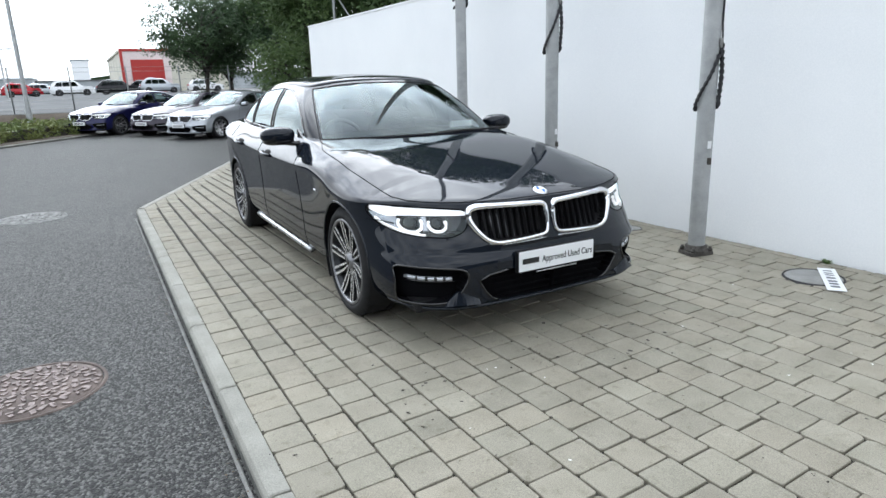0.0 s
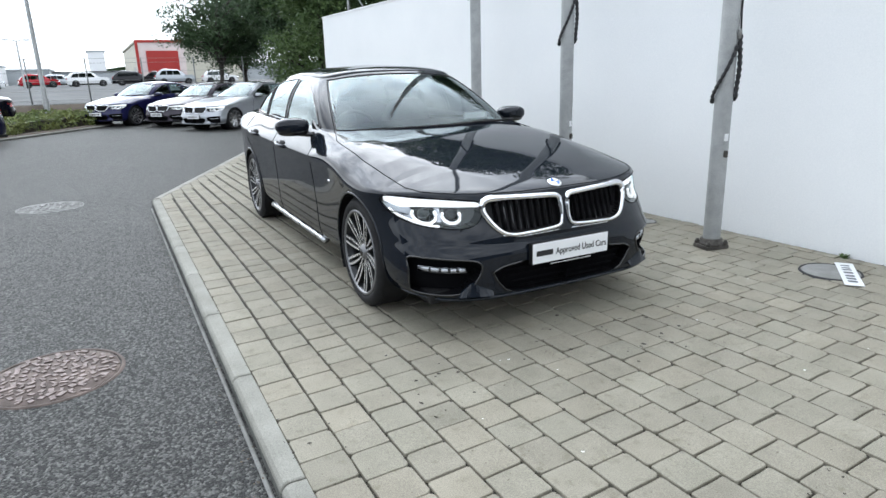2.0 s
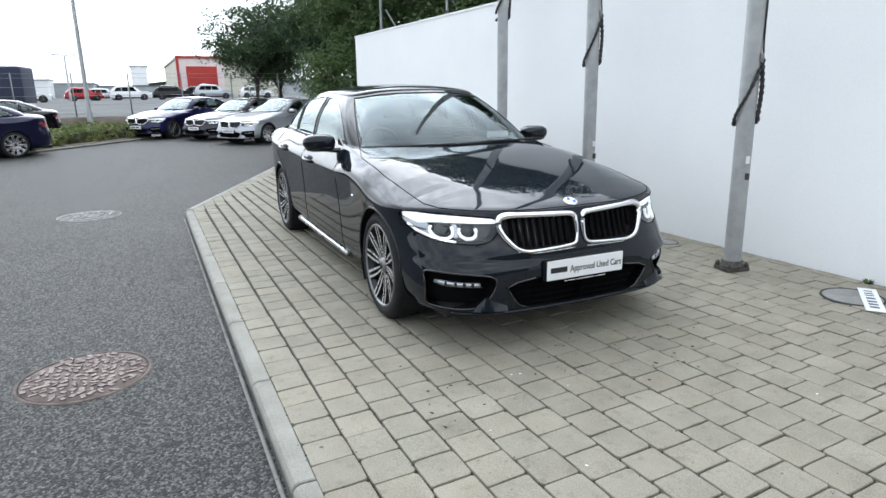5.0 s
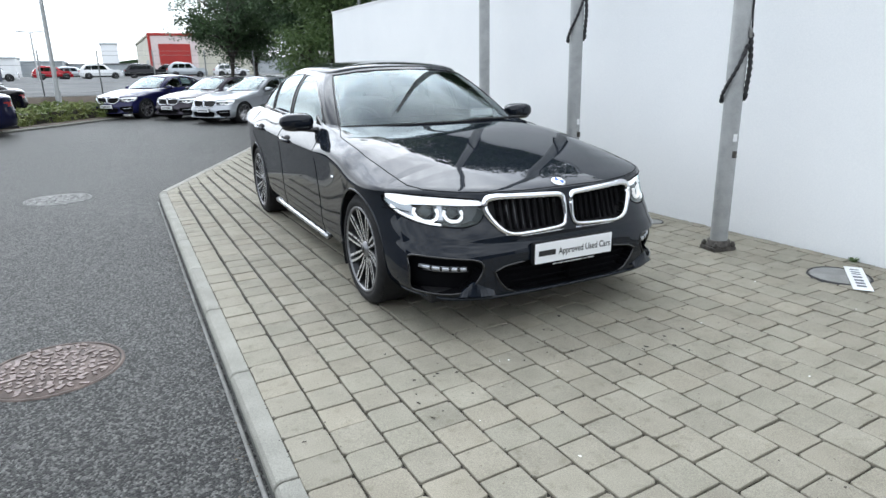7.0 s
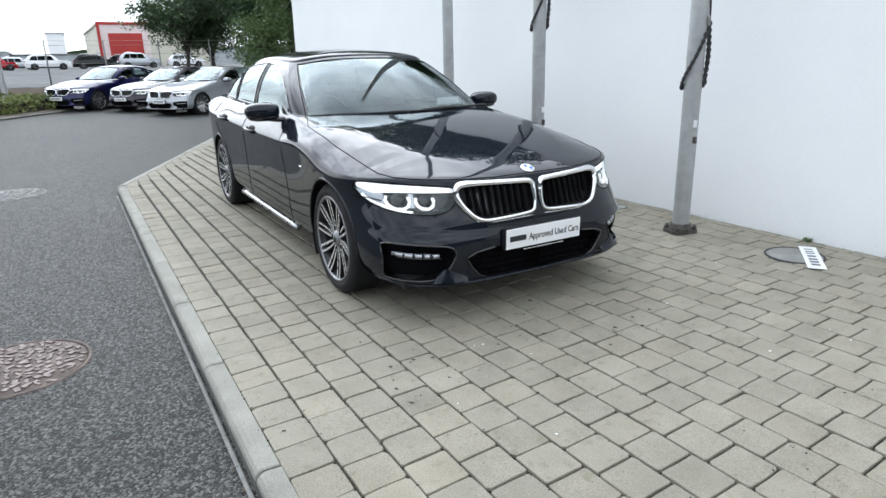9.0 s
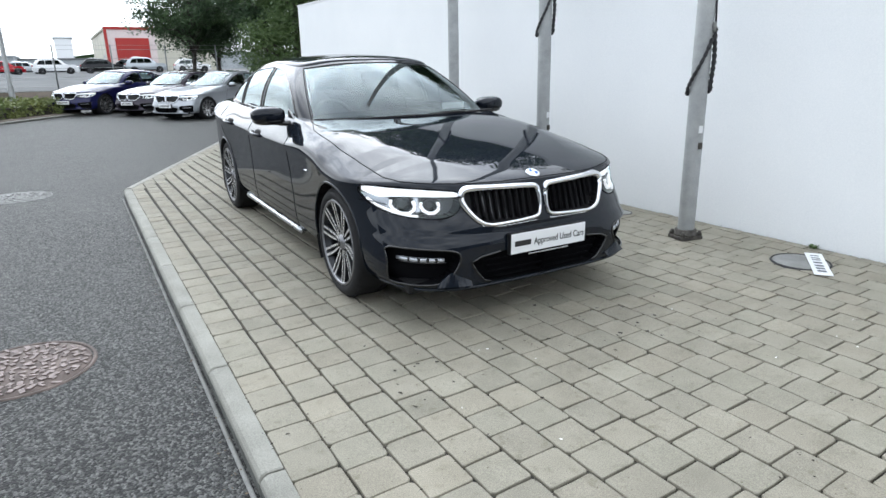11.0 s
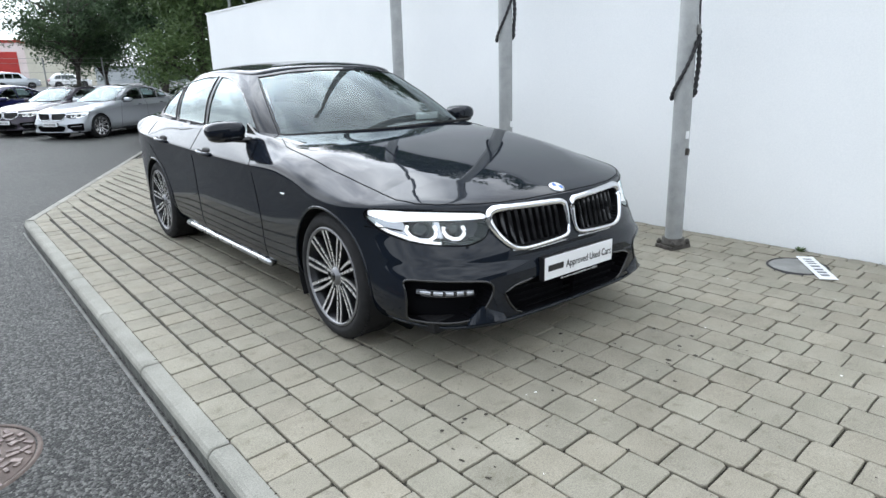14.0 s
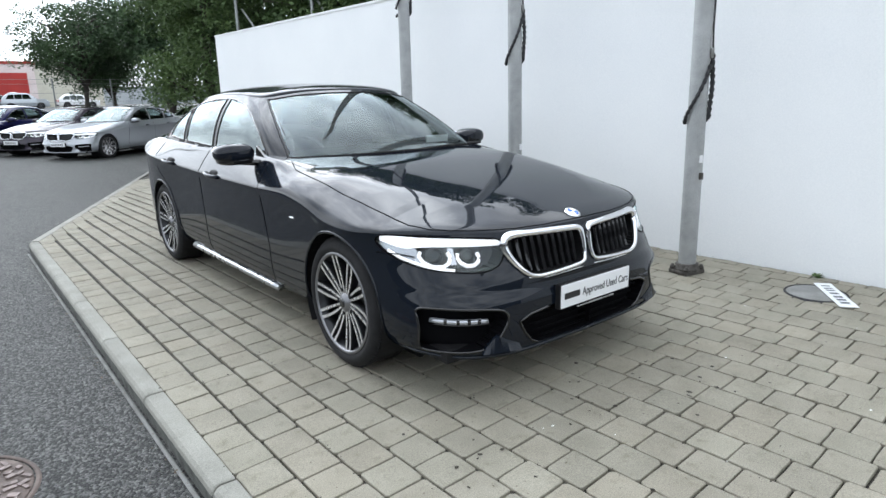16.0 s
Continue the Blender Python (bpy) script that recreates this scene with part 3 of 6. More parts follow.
def edge_height(y):
    """Nose line, then the crease along the doors, then the tail."""
    return curve(y, [-0.9, -0.5, -0.35, -0.1, 0.1, 0.25, 0.45, 0.8, 1.2, 1.7, 2.6, 3.25, 3.6, 4.1], [0.752, 0.755, 0.751, 0.735, 0.745, 0.785, 0.815, 0.836, 0.843, 0.848, 0.875, 0.908, 0.928, 0.937])


def outline(a, z, q):
    """Half outline seen from above: a runs nose to tail, z is the height, q the height as a share of the flank."""
    inset = 0.07 * np.exp(-q / 0.08) + 0.016 * (1 - np.exp(-(1 - q) / 0.25)) + 0.006 * (1 - q) ** 2
    nose = curve(z, [0.15, 0.22, 0.3, 0.42, 0.46, 0.48, 0.50, 0.54, 0.58, 0.62, 0.66, 0.76], [0.05, 0.016, 0.008, 0.0, 0.001, 0.007, 0.017, 0.021, 0.030, 0.043, 0.052, 0.085])
    tail = curve(z, [0.15, 0.25, 0.4, 0.6, 0.8, 0.95], [0.12, 0.04, 0.0, 0.01, 0.06, 0.08])
    p = curve(z, [0.1, 0.36, 0.50, 0.64, 0.8], [4.2, 3.95, 3.3, 2.75, 2.6])
    w = 0.926 - inset
    f, r = np.clip(a / FA, 0, 1) * np.pi / 2, np.clip((a - SA) / (1 - SA), 0, 1) * np.pi / 2
    def round_end(t, n):
        s, c = np.abs(np.sin(t)), np.abs(np.cos(t))
        k = (s ** n + c ** n) ** (-1 / n)
        return s * k, c * k
    fx, fy = round_end(f, p)
    rx, ry = round_end(np.pi / 2 - r, 3.4)
    y_mid = (a - FA) / (SA - FA) * REAR0
    x = np.where(a < FA, w * fx, np.where(a > SA, w * rx, w))
    y = np.where(a < FA, -(LF - nose) * fy, np.where(a > SA, REAR0 + (LR - tail) * ry, y_mid))
    swell = 0.013 * (np.exp(-((y / 0.40) ** 2)) + np.exp(-(((y - WHEELBASE) / 0.40) ** 2))) * np.clip((z - 0.2) / 0.2, 0, 1)
    return x + swell * np.clip((x - 0.5) / 0.3, 0, 1), y


def skirt(u, v):
    """Lower body: bumpers and flanks."""
    a = np.abs(u)
    _, y0 = outline(a, np.full_like(a, 0.6), np.full_like(a, 0.8))
    top = edge_height(y0)
    low = curve(y0, [-0.9, -0.4, 0.5, 2.5, 3.4, 4.1], [0.212, 0.215, 0.215, 0.215, 0.22, 0.26])
    z = low + v * (top - low)
    x, y = outline(a, z, v)
    return np.stack([np.sign(u) * x, y, z], -1)


EDGE_A = np.linspace(1e-5, FA + 0.16, 24000)
EDGE = skirt(EDGE_A, np.ones_like(EDGE_A))
EDGE_BY_Y = EDGE[np.argsort(EDGE[:, 1])]


def spine(y):
    """Height of the bonnet along its middle."""
    return curve(y, [-0.80, -0.775, -0.72, -0.6, -0.5, -0.25, 0.0, 0.3, 0.65, 1.0, 3.2, 3.45], [0.752, 0.763, 0.783, 0.817, 0.843, 0.896, 0.936, 0.974, 1.003, 1.045, 1.085, 1.105])


def crown(x, y, r):
    """Height of the upper body where r is the share of the half width."""
    edge = np.interp(y, EDGE_BY_Y[:, 1], EDGE_BY_Y[:, 2])
    edge = np.where(y > 0.9, edge_height(y), edge)
    n = curve(y, [-0.8, -0.7, -0.5, -0.2, 0.0, 0.35, 1.2, 3.0, 3.6, 4.0], [1.8, 2.2, 2.9, 4.2, 4.8, 4.9, 3.7, 3.6, 2.6, 2.4])
    rise = np.maximum(1 - r ** n, 0) ** (1 / n)
    # flat shoulder between the belt and the crease along the doors
    at_belt = (1 - 0.86 ** n) ** (1 / n)
    flat = np.where(r > 0.86, at_belt * (1 - r) / 0.14, rise)
    rise = rise + (flat - rise) * np.interp(y, [-0.5, -0.15, 0.5, 0.9, 3.3, 3.6], [0.0, 0.55, 0.7, 0.93, 0.93, 0.0])
    z = edge + (spine(y) - edge) * rise
    # outside twin creases, which spread from the badge to the pillars, bonnet and wing fall away in one rounded slope
    line = np.interp(y, [-0.78, -0.65, -0.55, -0.44, -0.29, -0.1, 0.1, 0.4, 0.7], [0.16, 0.29, 0.385, 0.474, 0.537, 0.585, 0.605, 0.622, 0.615])
    wide = np.maximum(np.abs(x) / np.maximum(r, 1e-6), line + 0.02)
    t = np.clip((np.abs(x) - line) / (wide - line), 0, 1)
    ridge = edge + (spine(y) - edge) * np.maximum(1 - (line / wide) ** n, 0) ** (1 / n)
    round_ = np.interp(y, [-0.5, 0.0, 0.5], [1.6, 2.0, 2.4])
    slope = edge + (ridge - edge) * (1 - np.interp(y, [-0.5, 0.0, 0.5], [0.32, 0.24, 0.25]) * t) * np.maximum(1 - t ** round_, 0) ** (1 / round_)
    front = np.clip((0.85 - y) / 0.3, 0, 1) * np.clip((y + 0.75) / 0.4, 0, 1)
    return np.where(t > 0, z + (slope - z) * front, z)


def half_width(y):
    return np.interp(y, EDGE_BY_Y[:, 1], EDGE_BY_Y[:, 0])


def cap(u, v):
    """Upper body: bonnet, shoulders and boot lid. v runs from the edge to the spine."""
    r = np.clip(1 - v, 0, 1)
    e = skirt(u, np.ones_like(u))
    ys = np.clip(e[..., 1], -0.1, 3.45)
    x, y = e[..., 0] * r, ys + (e[..., 1] - ys) * r
    wide = np.where(y < 0.6, half_width(y), 9.0)
    share = np.where(e[..., 1] < -0.1, np.clip(np.abs(x) / np.maximum(wide, 1e-5), 0, 1), r)
    share = np.where(v <= 0, 1.0, share)
    z = crown(x, np.where(e[..., 1] > 3.45, ys, y), share)
    tail = e[..., 2] + (spine(ys) - e[..., 2]) * np.maximum(1 - r ** 2.6, 0) ** (1 / 2.6)
    z = np.where(e[..., 1] > 3.45, tail, z)
    return np.stack([x, y, z], -1)


def on_bonnet(pts, lift=0.0, step=0.02):
    """Points on the upper body above a flat line."""
    line = []
    for a, b in zip(pts[:-1], pts[1:]):
        a, b = np.array(a, float), np.array(b, float)
        n = max(1, int(np.linalg.norm(b - a) / step))
        line += [a + (b - a) * k / n for k in range(n)]
    line = np.array(line + [np.array(pts[-1], float)])
    x, y = line[:, 0], line[:, 1]
    z = crown(x, y, np.clip(np.abs(x) / half_width(y), 0, 1))
    return [Vector((float(i), float(j), float(k) + lift)) for i, j, k in zip(x, y, z)]


FOOT = ([0, 0.12, 0.22, 0.27, 0.32, 0.45, 0.60, 0.72, 0.80, 0.86, 1.0], [0, 0.40, 0.70, 0.755, 0.782, 0.795, 0.80, 0.785, 0.74, 0.64, 0],
        [0.64, 0.685, 0.80, 0.91, 1.06, 1.6, 2.3, 2.9, 3.25, 3.42, 3.50], [0.995, 0.995, 0.992, 0.988, 0.985, 0.998, 1.018, 1.038, 1.058, 1.075, 1.09])
HEAD = ([0, 0.12, 0.22, 0.27, 0.32, 0.45, 0.60, 0.72, 0.80, 0.86, 1.0], [0, 0.33, 0.53, 0.572, 0.59, 0.60, 0.60, 0.585, 0.55, 0.47, 0],
        [1.36, 1.40, 1.47, 1.53, 1.62, 1.85, 2.25, 2.62, 2.80, 2.87, 2.93], [1.41, 1.40, 1.372, 1.367, 1.373, 1.391, 1.393, 1.367, 1.345, 1.344, 1.358])


def rail(u, table):
    """Line round the glasshouse, level across the middle of the car."""
    a = np.abs(u)
    us, xs, ys, zs = table
    us = [-us[1]] + us
    return np.stack([np.sign(u) * curve(a, us, [-xs[1]] + xs), curve(a, us, [ys[1]] + ys), curve(a, us, [zs[1]] + zs)], -1)


def house(u, v):
    """Glasshouse from the belt line to the roof edge."""
    b, t = rail(u, FOOT), rail(u, HEAD)
    p = b + (t - b) * v[..., None]
    out = np.stack([p[..., 0] * 1.0, (p[..., 1] - 2.1) * 0.5, 0.6 + 0 * v], -1)
    out = out / np.linalg.norm(out, axis=-1, keepdims=True)
    bulge = np.interp(np.abs(u), [0.0, 0.23, 0.29, 1.0], [0.018, 0.018, 0.036, 0.036])
    return p + out * (bulge * 4 * v * (1 - v))[..., None]


def roof(u, v):
    r = np.clip(1 - v, 0, 1)
    e = rail(u, HEAD)
    ys = np.clip(e[..., 1], 1.62, 2.7)
    zs = curve(ys, [1.62, 1.95, 2.3, 2.7], [1.455, 1.471, 1.466, 1.436])
    rise = np.maximum(1 - r ** 1.9, 0) ** (1 / 1.9)
    return np.stack([e[..., 0] * r, ys + (e[..., 1] - ys) * r, e[..., 2] + (zs - e[..., 2]) * rise], -1)


def face_on(p):                    # seen from the front
    return np.stack([np.abs(p[..., 0]), p[..., 2]], -1), p[..., 1] < -0.2


def side_on(p):                    # seen from the side
    return np.stack([p[..., 1], p[..., 2]], -1), np.abs(p[..., 0]) > 0.45


def above(p):                      # seen from above
    return np.stack([np.abs(p[..., 0]), p[..., 1]], -1), p[..., 2] > 0


def inside(q, poly):
    x, y = q[..., 0], q[..., 1]
    hit = np.zeros(x.shape, bool)
    for (x0, y0), (x1, y1) in zip(poly, np.roll(poly, -1, 0)):
        cross = ((y0 > y) != (y1 > y)) & (x < (x1 - x0) * (y - y0) / (y1 - y0 + 1e-12) + x0)
        hit ^= cross
    return hit


def newton(shape, view, u, v, goal, rounds=3):
    """Slide surface coordinates until the view of the point meets the goal."""
    for _ in range(rounds):
        q = view(shape(u, v))[0]
        e = 1e-4
        du, dv = (view(shape(u + e, v))[0] - q) / e, (view(shape(u, v + e))[0] - q) / e
        det = du[..., 0] * dv[..., 1] - du[..., 1] * dv[..., 0]
        det = np.where(np.abs(det) < 1e-7, 1e9, det)
        m = goal - q
        u = u + np.clip((m[..., 0] * dv[..., 1] - m[..., 1] * dv[..., 0]) / det, -0.03, 0.03)
        v = np.clip(v + np.clip((du[..., 0] * m[..., 1] - du[..., 1] * m[..., 0]) / det, -0.08, 0.08), 0, 1)
    return u, v


def panels(shape, us, vs, regions, flip=False):
    """Grid of a surface, fitted to the outlines of its regions and split along them: name -> [verts, faces]."""
    u, v = np.meshgrid(us, vs, indexing="ij")
    done = np.zeros(u.shape, bool)
    p = shape(u, v)
    for name, view, poly in regions:
        poly = np.array(poly, float)
        q, ok = view(p)
        lo, hi = poly.min(0) - 0.05, poly.max(0) + 0.05
        ok = ok & ~done & (q > lo).all(-1) & (q < hi).all(-1)
        idx = np.argwhere(ok)
        if not len(idx):
            continue
        pts = q[ok]
        best, near = np.full(len(pts), 9.0), np.zeros((len(pts), 2))
        for a, b in zip(poly, np.roll(poly, -1, 0)):
            d = b - a
            t = np.clip(((pts - a) @ d) / max(d @ d, 1e-12), 0, 1)
            c = a + t[:, None] * d
            far = np.linalg.norm(pts - c, axis=1)
            closer = far < best
            best[closer], near[closer] = far[closer], c[closer]
        gu = np.linalg.norm(np.gradient(q, axis=0), axis=-1)[ok]
        gv = np.linalg.norm(np.gradient(q, axis=1), axis=-1)[ok]
        move = best < 0.52 * np.minimum(np.maximum(gu, gv), 0.03)
        sel = idx[move]
        if not len(sel):
            continue
        iu, iv = sel[:, 0], sel[:, 1]
        nu, nv = newton(shape, view, u[iu, iv], v[iu, iv], near[move])
        good = (np.sign(nu) == np.sign(u[iu, iv])) & (np.abs(nu - u[iu, iv]) < 0.05)
        u[iu[good], iv[good]], v[iu[good], iv[good]] = nu[good], nv[good]
        done[iu[good], iv[good]] = True
        p = shape(u, v)
    mid = (p[:-1, :-1] + p[1:, :-1] + p[1:, 1:] + p[:-1, 1:]) / 4
    owner = np.full(mid.shape[:2], -1)
    for k, (name, view, poly) in enumerate(regions):
        q, ok = view(mid)
        owner[(owner < 0) & ok & inside(q, np.array(poly, float))] = k
    nu_, nv_ = u.shape
    out = {}
    ids = np.arange(nu_ * nv_).reshape(nu_, nv_)
    flat = p.reshape(-1, 3)
    for k in [-1] + list(range(len(regions))):
        cells = np.argwhere(owner == k)
        if not len(cells):
            continue
        i, j = cells[:, 0], cells[:, 1]
        quad = np.stack([ids[i, j], ids[i + 1, j], ids[i + 1, j + 1], ids[i, j + 1]], 1)
        if flip:
            quad = quad[:, ::-1]
        name = regions[k][0] if k >= 0 else ""
        side = np.sign(mid[i, j, 0])
        for s, tag in ((-1, name + "|r"), (1, name + "|l")) if name else ((0, ""),):
            some = quad[side == s] if name else quad
            if not len(some):
                continue
            used, back = np.unique(some, return_inverse=True)
            verts, faces = out.setdefault(tag, [[], []])
            o = len(verts)
            verts.extend(map(tuple, flat[used]))
            faces.extend(map(tuple, back.reshape(-1, 4) + o))
    return out


SEEDS = {}


def along(shape, view, pts, side=1, guess=None, step=0.03, closed=False, lift=0.001):
    """Points on a surface that follow a flat line, on one side of the car."""
    pts = [np.array(q, float) for q in pts]
    if closed:
        pts.append(pts[0])
    line = []
    for a, b in zip(pts[:-1], pts[1:]):
        n = max(1, int(np.linalg.norm(b - a) / step))
        line += [a + (b - a) * k / n for k in range(n)]
    if not closed:
        line.append(pts[-1])
    goal = np.array(line)
    key = (shape, view)
    if key not in SEEDS:
        us, vs = np.meshgrid(np.linspace(0.004, 0.996, 200), np.linspace(0, 1, 36), indexing="ij")
        q, ok = view(shape(us, vs))
        SEEDS[key] = (q[ok], us[ok], vs[ok])
    q, uu, vv = SEEDS[key]
    pick = np.array([np.argmin(((q - g) ** 2).sum(1)) for g in goal])
    u, v = newton(shape, view, uu[pick], vv[pick], goal, 4)
    p = shape(u, v)
    e = 1e-3
    nrm = np.cross(shape(u + e, v) - p, shape(u, np.clip(v + e, 0, 1)) - shape(u, np.clip(v - e, 0, 1)))
    nrm = nrm / (np.linalg.norm(nrm, axis=1, keepdims=True) + 1e-12)
    centre = np.array([0, 1.6, 0.6])
    nrm = np.where(((p - centre) * nrm).sum(1, keepdims=True) < 0, -nrm, nrm)
    p = p + lift * nrm
    p[:, 0] *= side
    return [Vector(k) for k in p]


def circle_poly(cy, cz, r, n=40):
    return [(cy + r * math.cos(2 * math.pi * k / n), cz + r * math.sin(2 * math.pi * k / n)) for k in range(n)]


KIDNEY = [(0.022, 0.67), (0.026, 0.722), (0.10, 0.728), (0.36, 0.738), (0.455, 0.738), (0.489, 0.712), (0.482, 0.665), (0.45, 0.61), (0.405, 0.562), (0.35, 0.547), (0.31, 0.546), (0.10, 0.554), (0.03, 0.565), (0.022, 0.62)]
LAMP = [(0.482, 0.728), (0.62, 0.743), (0.78, 0.751), (0.865, 0.752), (0.889, 0.744), (0.894, 0.718), (0.882, 0.678), (0.848, 0.638), (0.792, 0.609), (0.70, 0.597), (0.61, 0.592), (0.555, 0.602), (0.51, 0.626), (0.486, 0.672)]
FOG = [(0.852, 0.41), (0.85, 0.448), (0.80, 0.452), (0.63, 0.443), (0.55, 0.43), (0.532, 0.39), (0.572, 0.315), (0.615, 0.266), (0.69, 0.25), (0.80, 0.249), (0.848, 0.256)]
INTAKE = [(-0.05, 0.405), (0.30, 0.405), (0.42, 0.39), (0.48, 0.365), (0.45, 0.31), (0.405, 0.258), (0.36, 0.24), (-0.05, 0.232)]
F_DOOR = [(0.82, 0.29), (0.85, 0.255), (1.90, 0.255), (1.93, 0.29), (1.95, 0.6), (1.97, 1.15), (0.99, 1.15), (0.95, 1.0), (0.87, 0.80), (0.82, 0.5)]
R_DOOR = [(1.97, 1.15), (1.95, 0.6), (1.93, 0.29), (1.95, 0.255), (2.50, 0.255), (2.555, 0.31), (2.60, 0.48), (2.72, 0.66), (2.93, 0.775), (3.02, 0.86), (3.05, 1.15)]
BONNET = [(-0.05, -0.779), (0.25, -0.769), (0.40, -0.744), (0.50, -0.713), (0.60, -0.667), (0.68, -0.612), (0.745, -0.545), (0.787, -0.45), (0.802, -0.22), (0.81, 0.08), (0.808, 0.4), (0.795, 0.62), (0.745, 0.775), (0.60, 0.715), (0.3, 0.665), (-0.05, 0.648)]
CABIN = [(-0.05, 0.66), (0.3, 0.685), (0.68, 0.785), (0.745, 0.91), (0.772, 1.06), (0.785, 1.6), (0.79, 2.3), (0.775, 2.9), (0.73, 3.22), (0.62, 3.38), (-0.05, 3.46)]
F_GLASS = [(1.05, 1.012), (1.22, 1.135), (1.42, 1.243), (1.62, 1.318), (1.80, 1.352), (1.925, 1.362), (1.895, 1.03)]
R_GLASS = [(2.0, 1.364), (2.2, 1.362), (2.45, 1.345), (2.63, 1.318), (2.59, 1.2), (2.565, 1.052), (1.96, 1.034)]
Q_GLASS = [(2.70, 1.298), (2.86, 1.238), (2.98, 1.165), (3.06, 1.09), (3.05, 1.072), (2.63, 1.056), (2.655, 1.18)]
SUNROOF = [(-0.05, 1.50), (0.36, 1.53), (0.41, 1.57), (0.43, 2.0), (0.41, 2.38), (-0.05, 2.40)]
TAIL_LAMP = [(3.72, 0.76), (4.2, 0.76), (4.2, 0.90), (3.9, 0.91), (3.66, 0.86)]


def ribbon(name, upper, lower, thick, material):
    """Solid band between two lines, filled smoothly."""
    def fill(line, n=26):
        pts = np.array([list(p) for p in line])
        t = np.linspace(0, 1, len(pts))
        return np.stack([curve(np.linspace(0, 1, n), t, pts[:, k]) for k in range(3)], -1)
    a, b = fill(upper), fill(lower)
    verts, faces = [], []
    for p, q in zip(a, b):
        back = np.array([0, thick, 0])
        verts += [tuple(p), tuple(q), tuple(q + back), tuple(p + back)]
    for i in range(len(a) - 1):
        faces += [(4 * i + j, 4 * i + (j + 1) % 4, 4 * i + 4 + (j + 1) % 4, 4 * i + 4 + j) for j in range(4)]
    faces += [(0, 1, 2, 3), tuple(4 * len(a) - 4 + k for k in range(4))]
    return mesh_of(name, verts, faces, material, False)


def eased(poly, rounds=2):
    """Round the corners of an outline."""
    for _ in range(rounds):
        out = []
        for (x0, y0), (x1, y1) in zip(poly, poly[1:] + poly[:1]):
            out += [(0.75 * x0 + 0.25 * x1, 0.75 * y0 + 0.25 * y1), (0.25 * x0 + 0.75 * x1, 0.25 * y0 + 0.75 * y1)]
        poly = out
    return poly


def recess(name, verts, faces, depth, material, back=None):
    """Sunken floor and walls behind an opening."""
    bm = bmesh.new()
    vs = [bm.verts.new(v) for v in verts]
    for f in faces:
        try:
            bm.faces.new([vs[i] for i in f])
        except ValueError:
            pass
    bmesh.ops.remove_doubles(bm, verts=bm.verts[:], dist=0.0004)
    shift = {}
    for v in bm.verts:
        lean = math.copysign(min(0.6, max(0.0, (abs(v.co.x) - 0.5) * 1.6)), v.co.x)
        shift[v] = v.co + Vector((-lean, 1, 0)).normalized() * depth
        if back is not None:
            shift[v] = Vector((v.co.x * 0.985, v.co.y + min(depth, max(0.01, back - v.co.y)), max(v.co.z, 0.25)))
    rim = [e for e in bm.edges if e.is_boundary]
    old = bm.faces[:]
    floor = {v: bm.verts.new(shift[v]) for v in list(shift)}
    for f in old:
        bm.faces.new([floor[v] for v in f.verts])
    for e in rim:
        a, b = e.verts
        bm.faces.new([a, b, floor[b], floor[a]])
    bmesh.ops.delete(bm, geom=old, context="FACES_ONLY")
    return bm_mesh(name, bm, material, False)


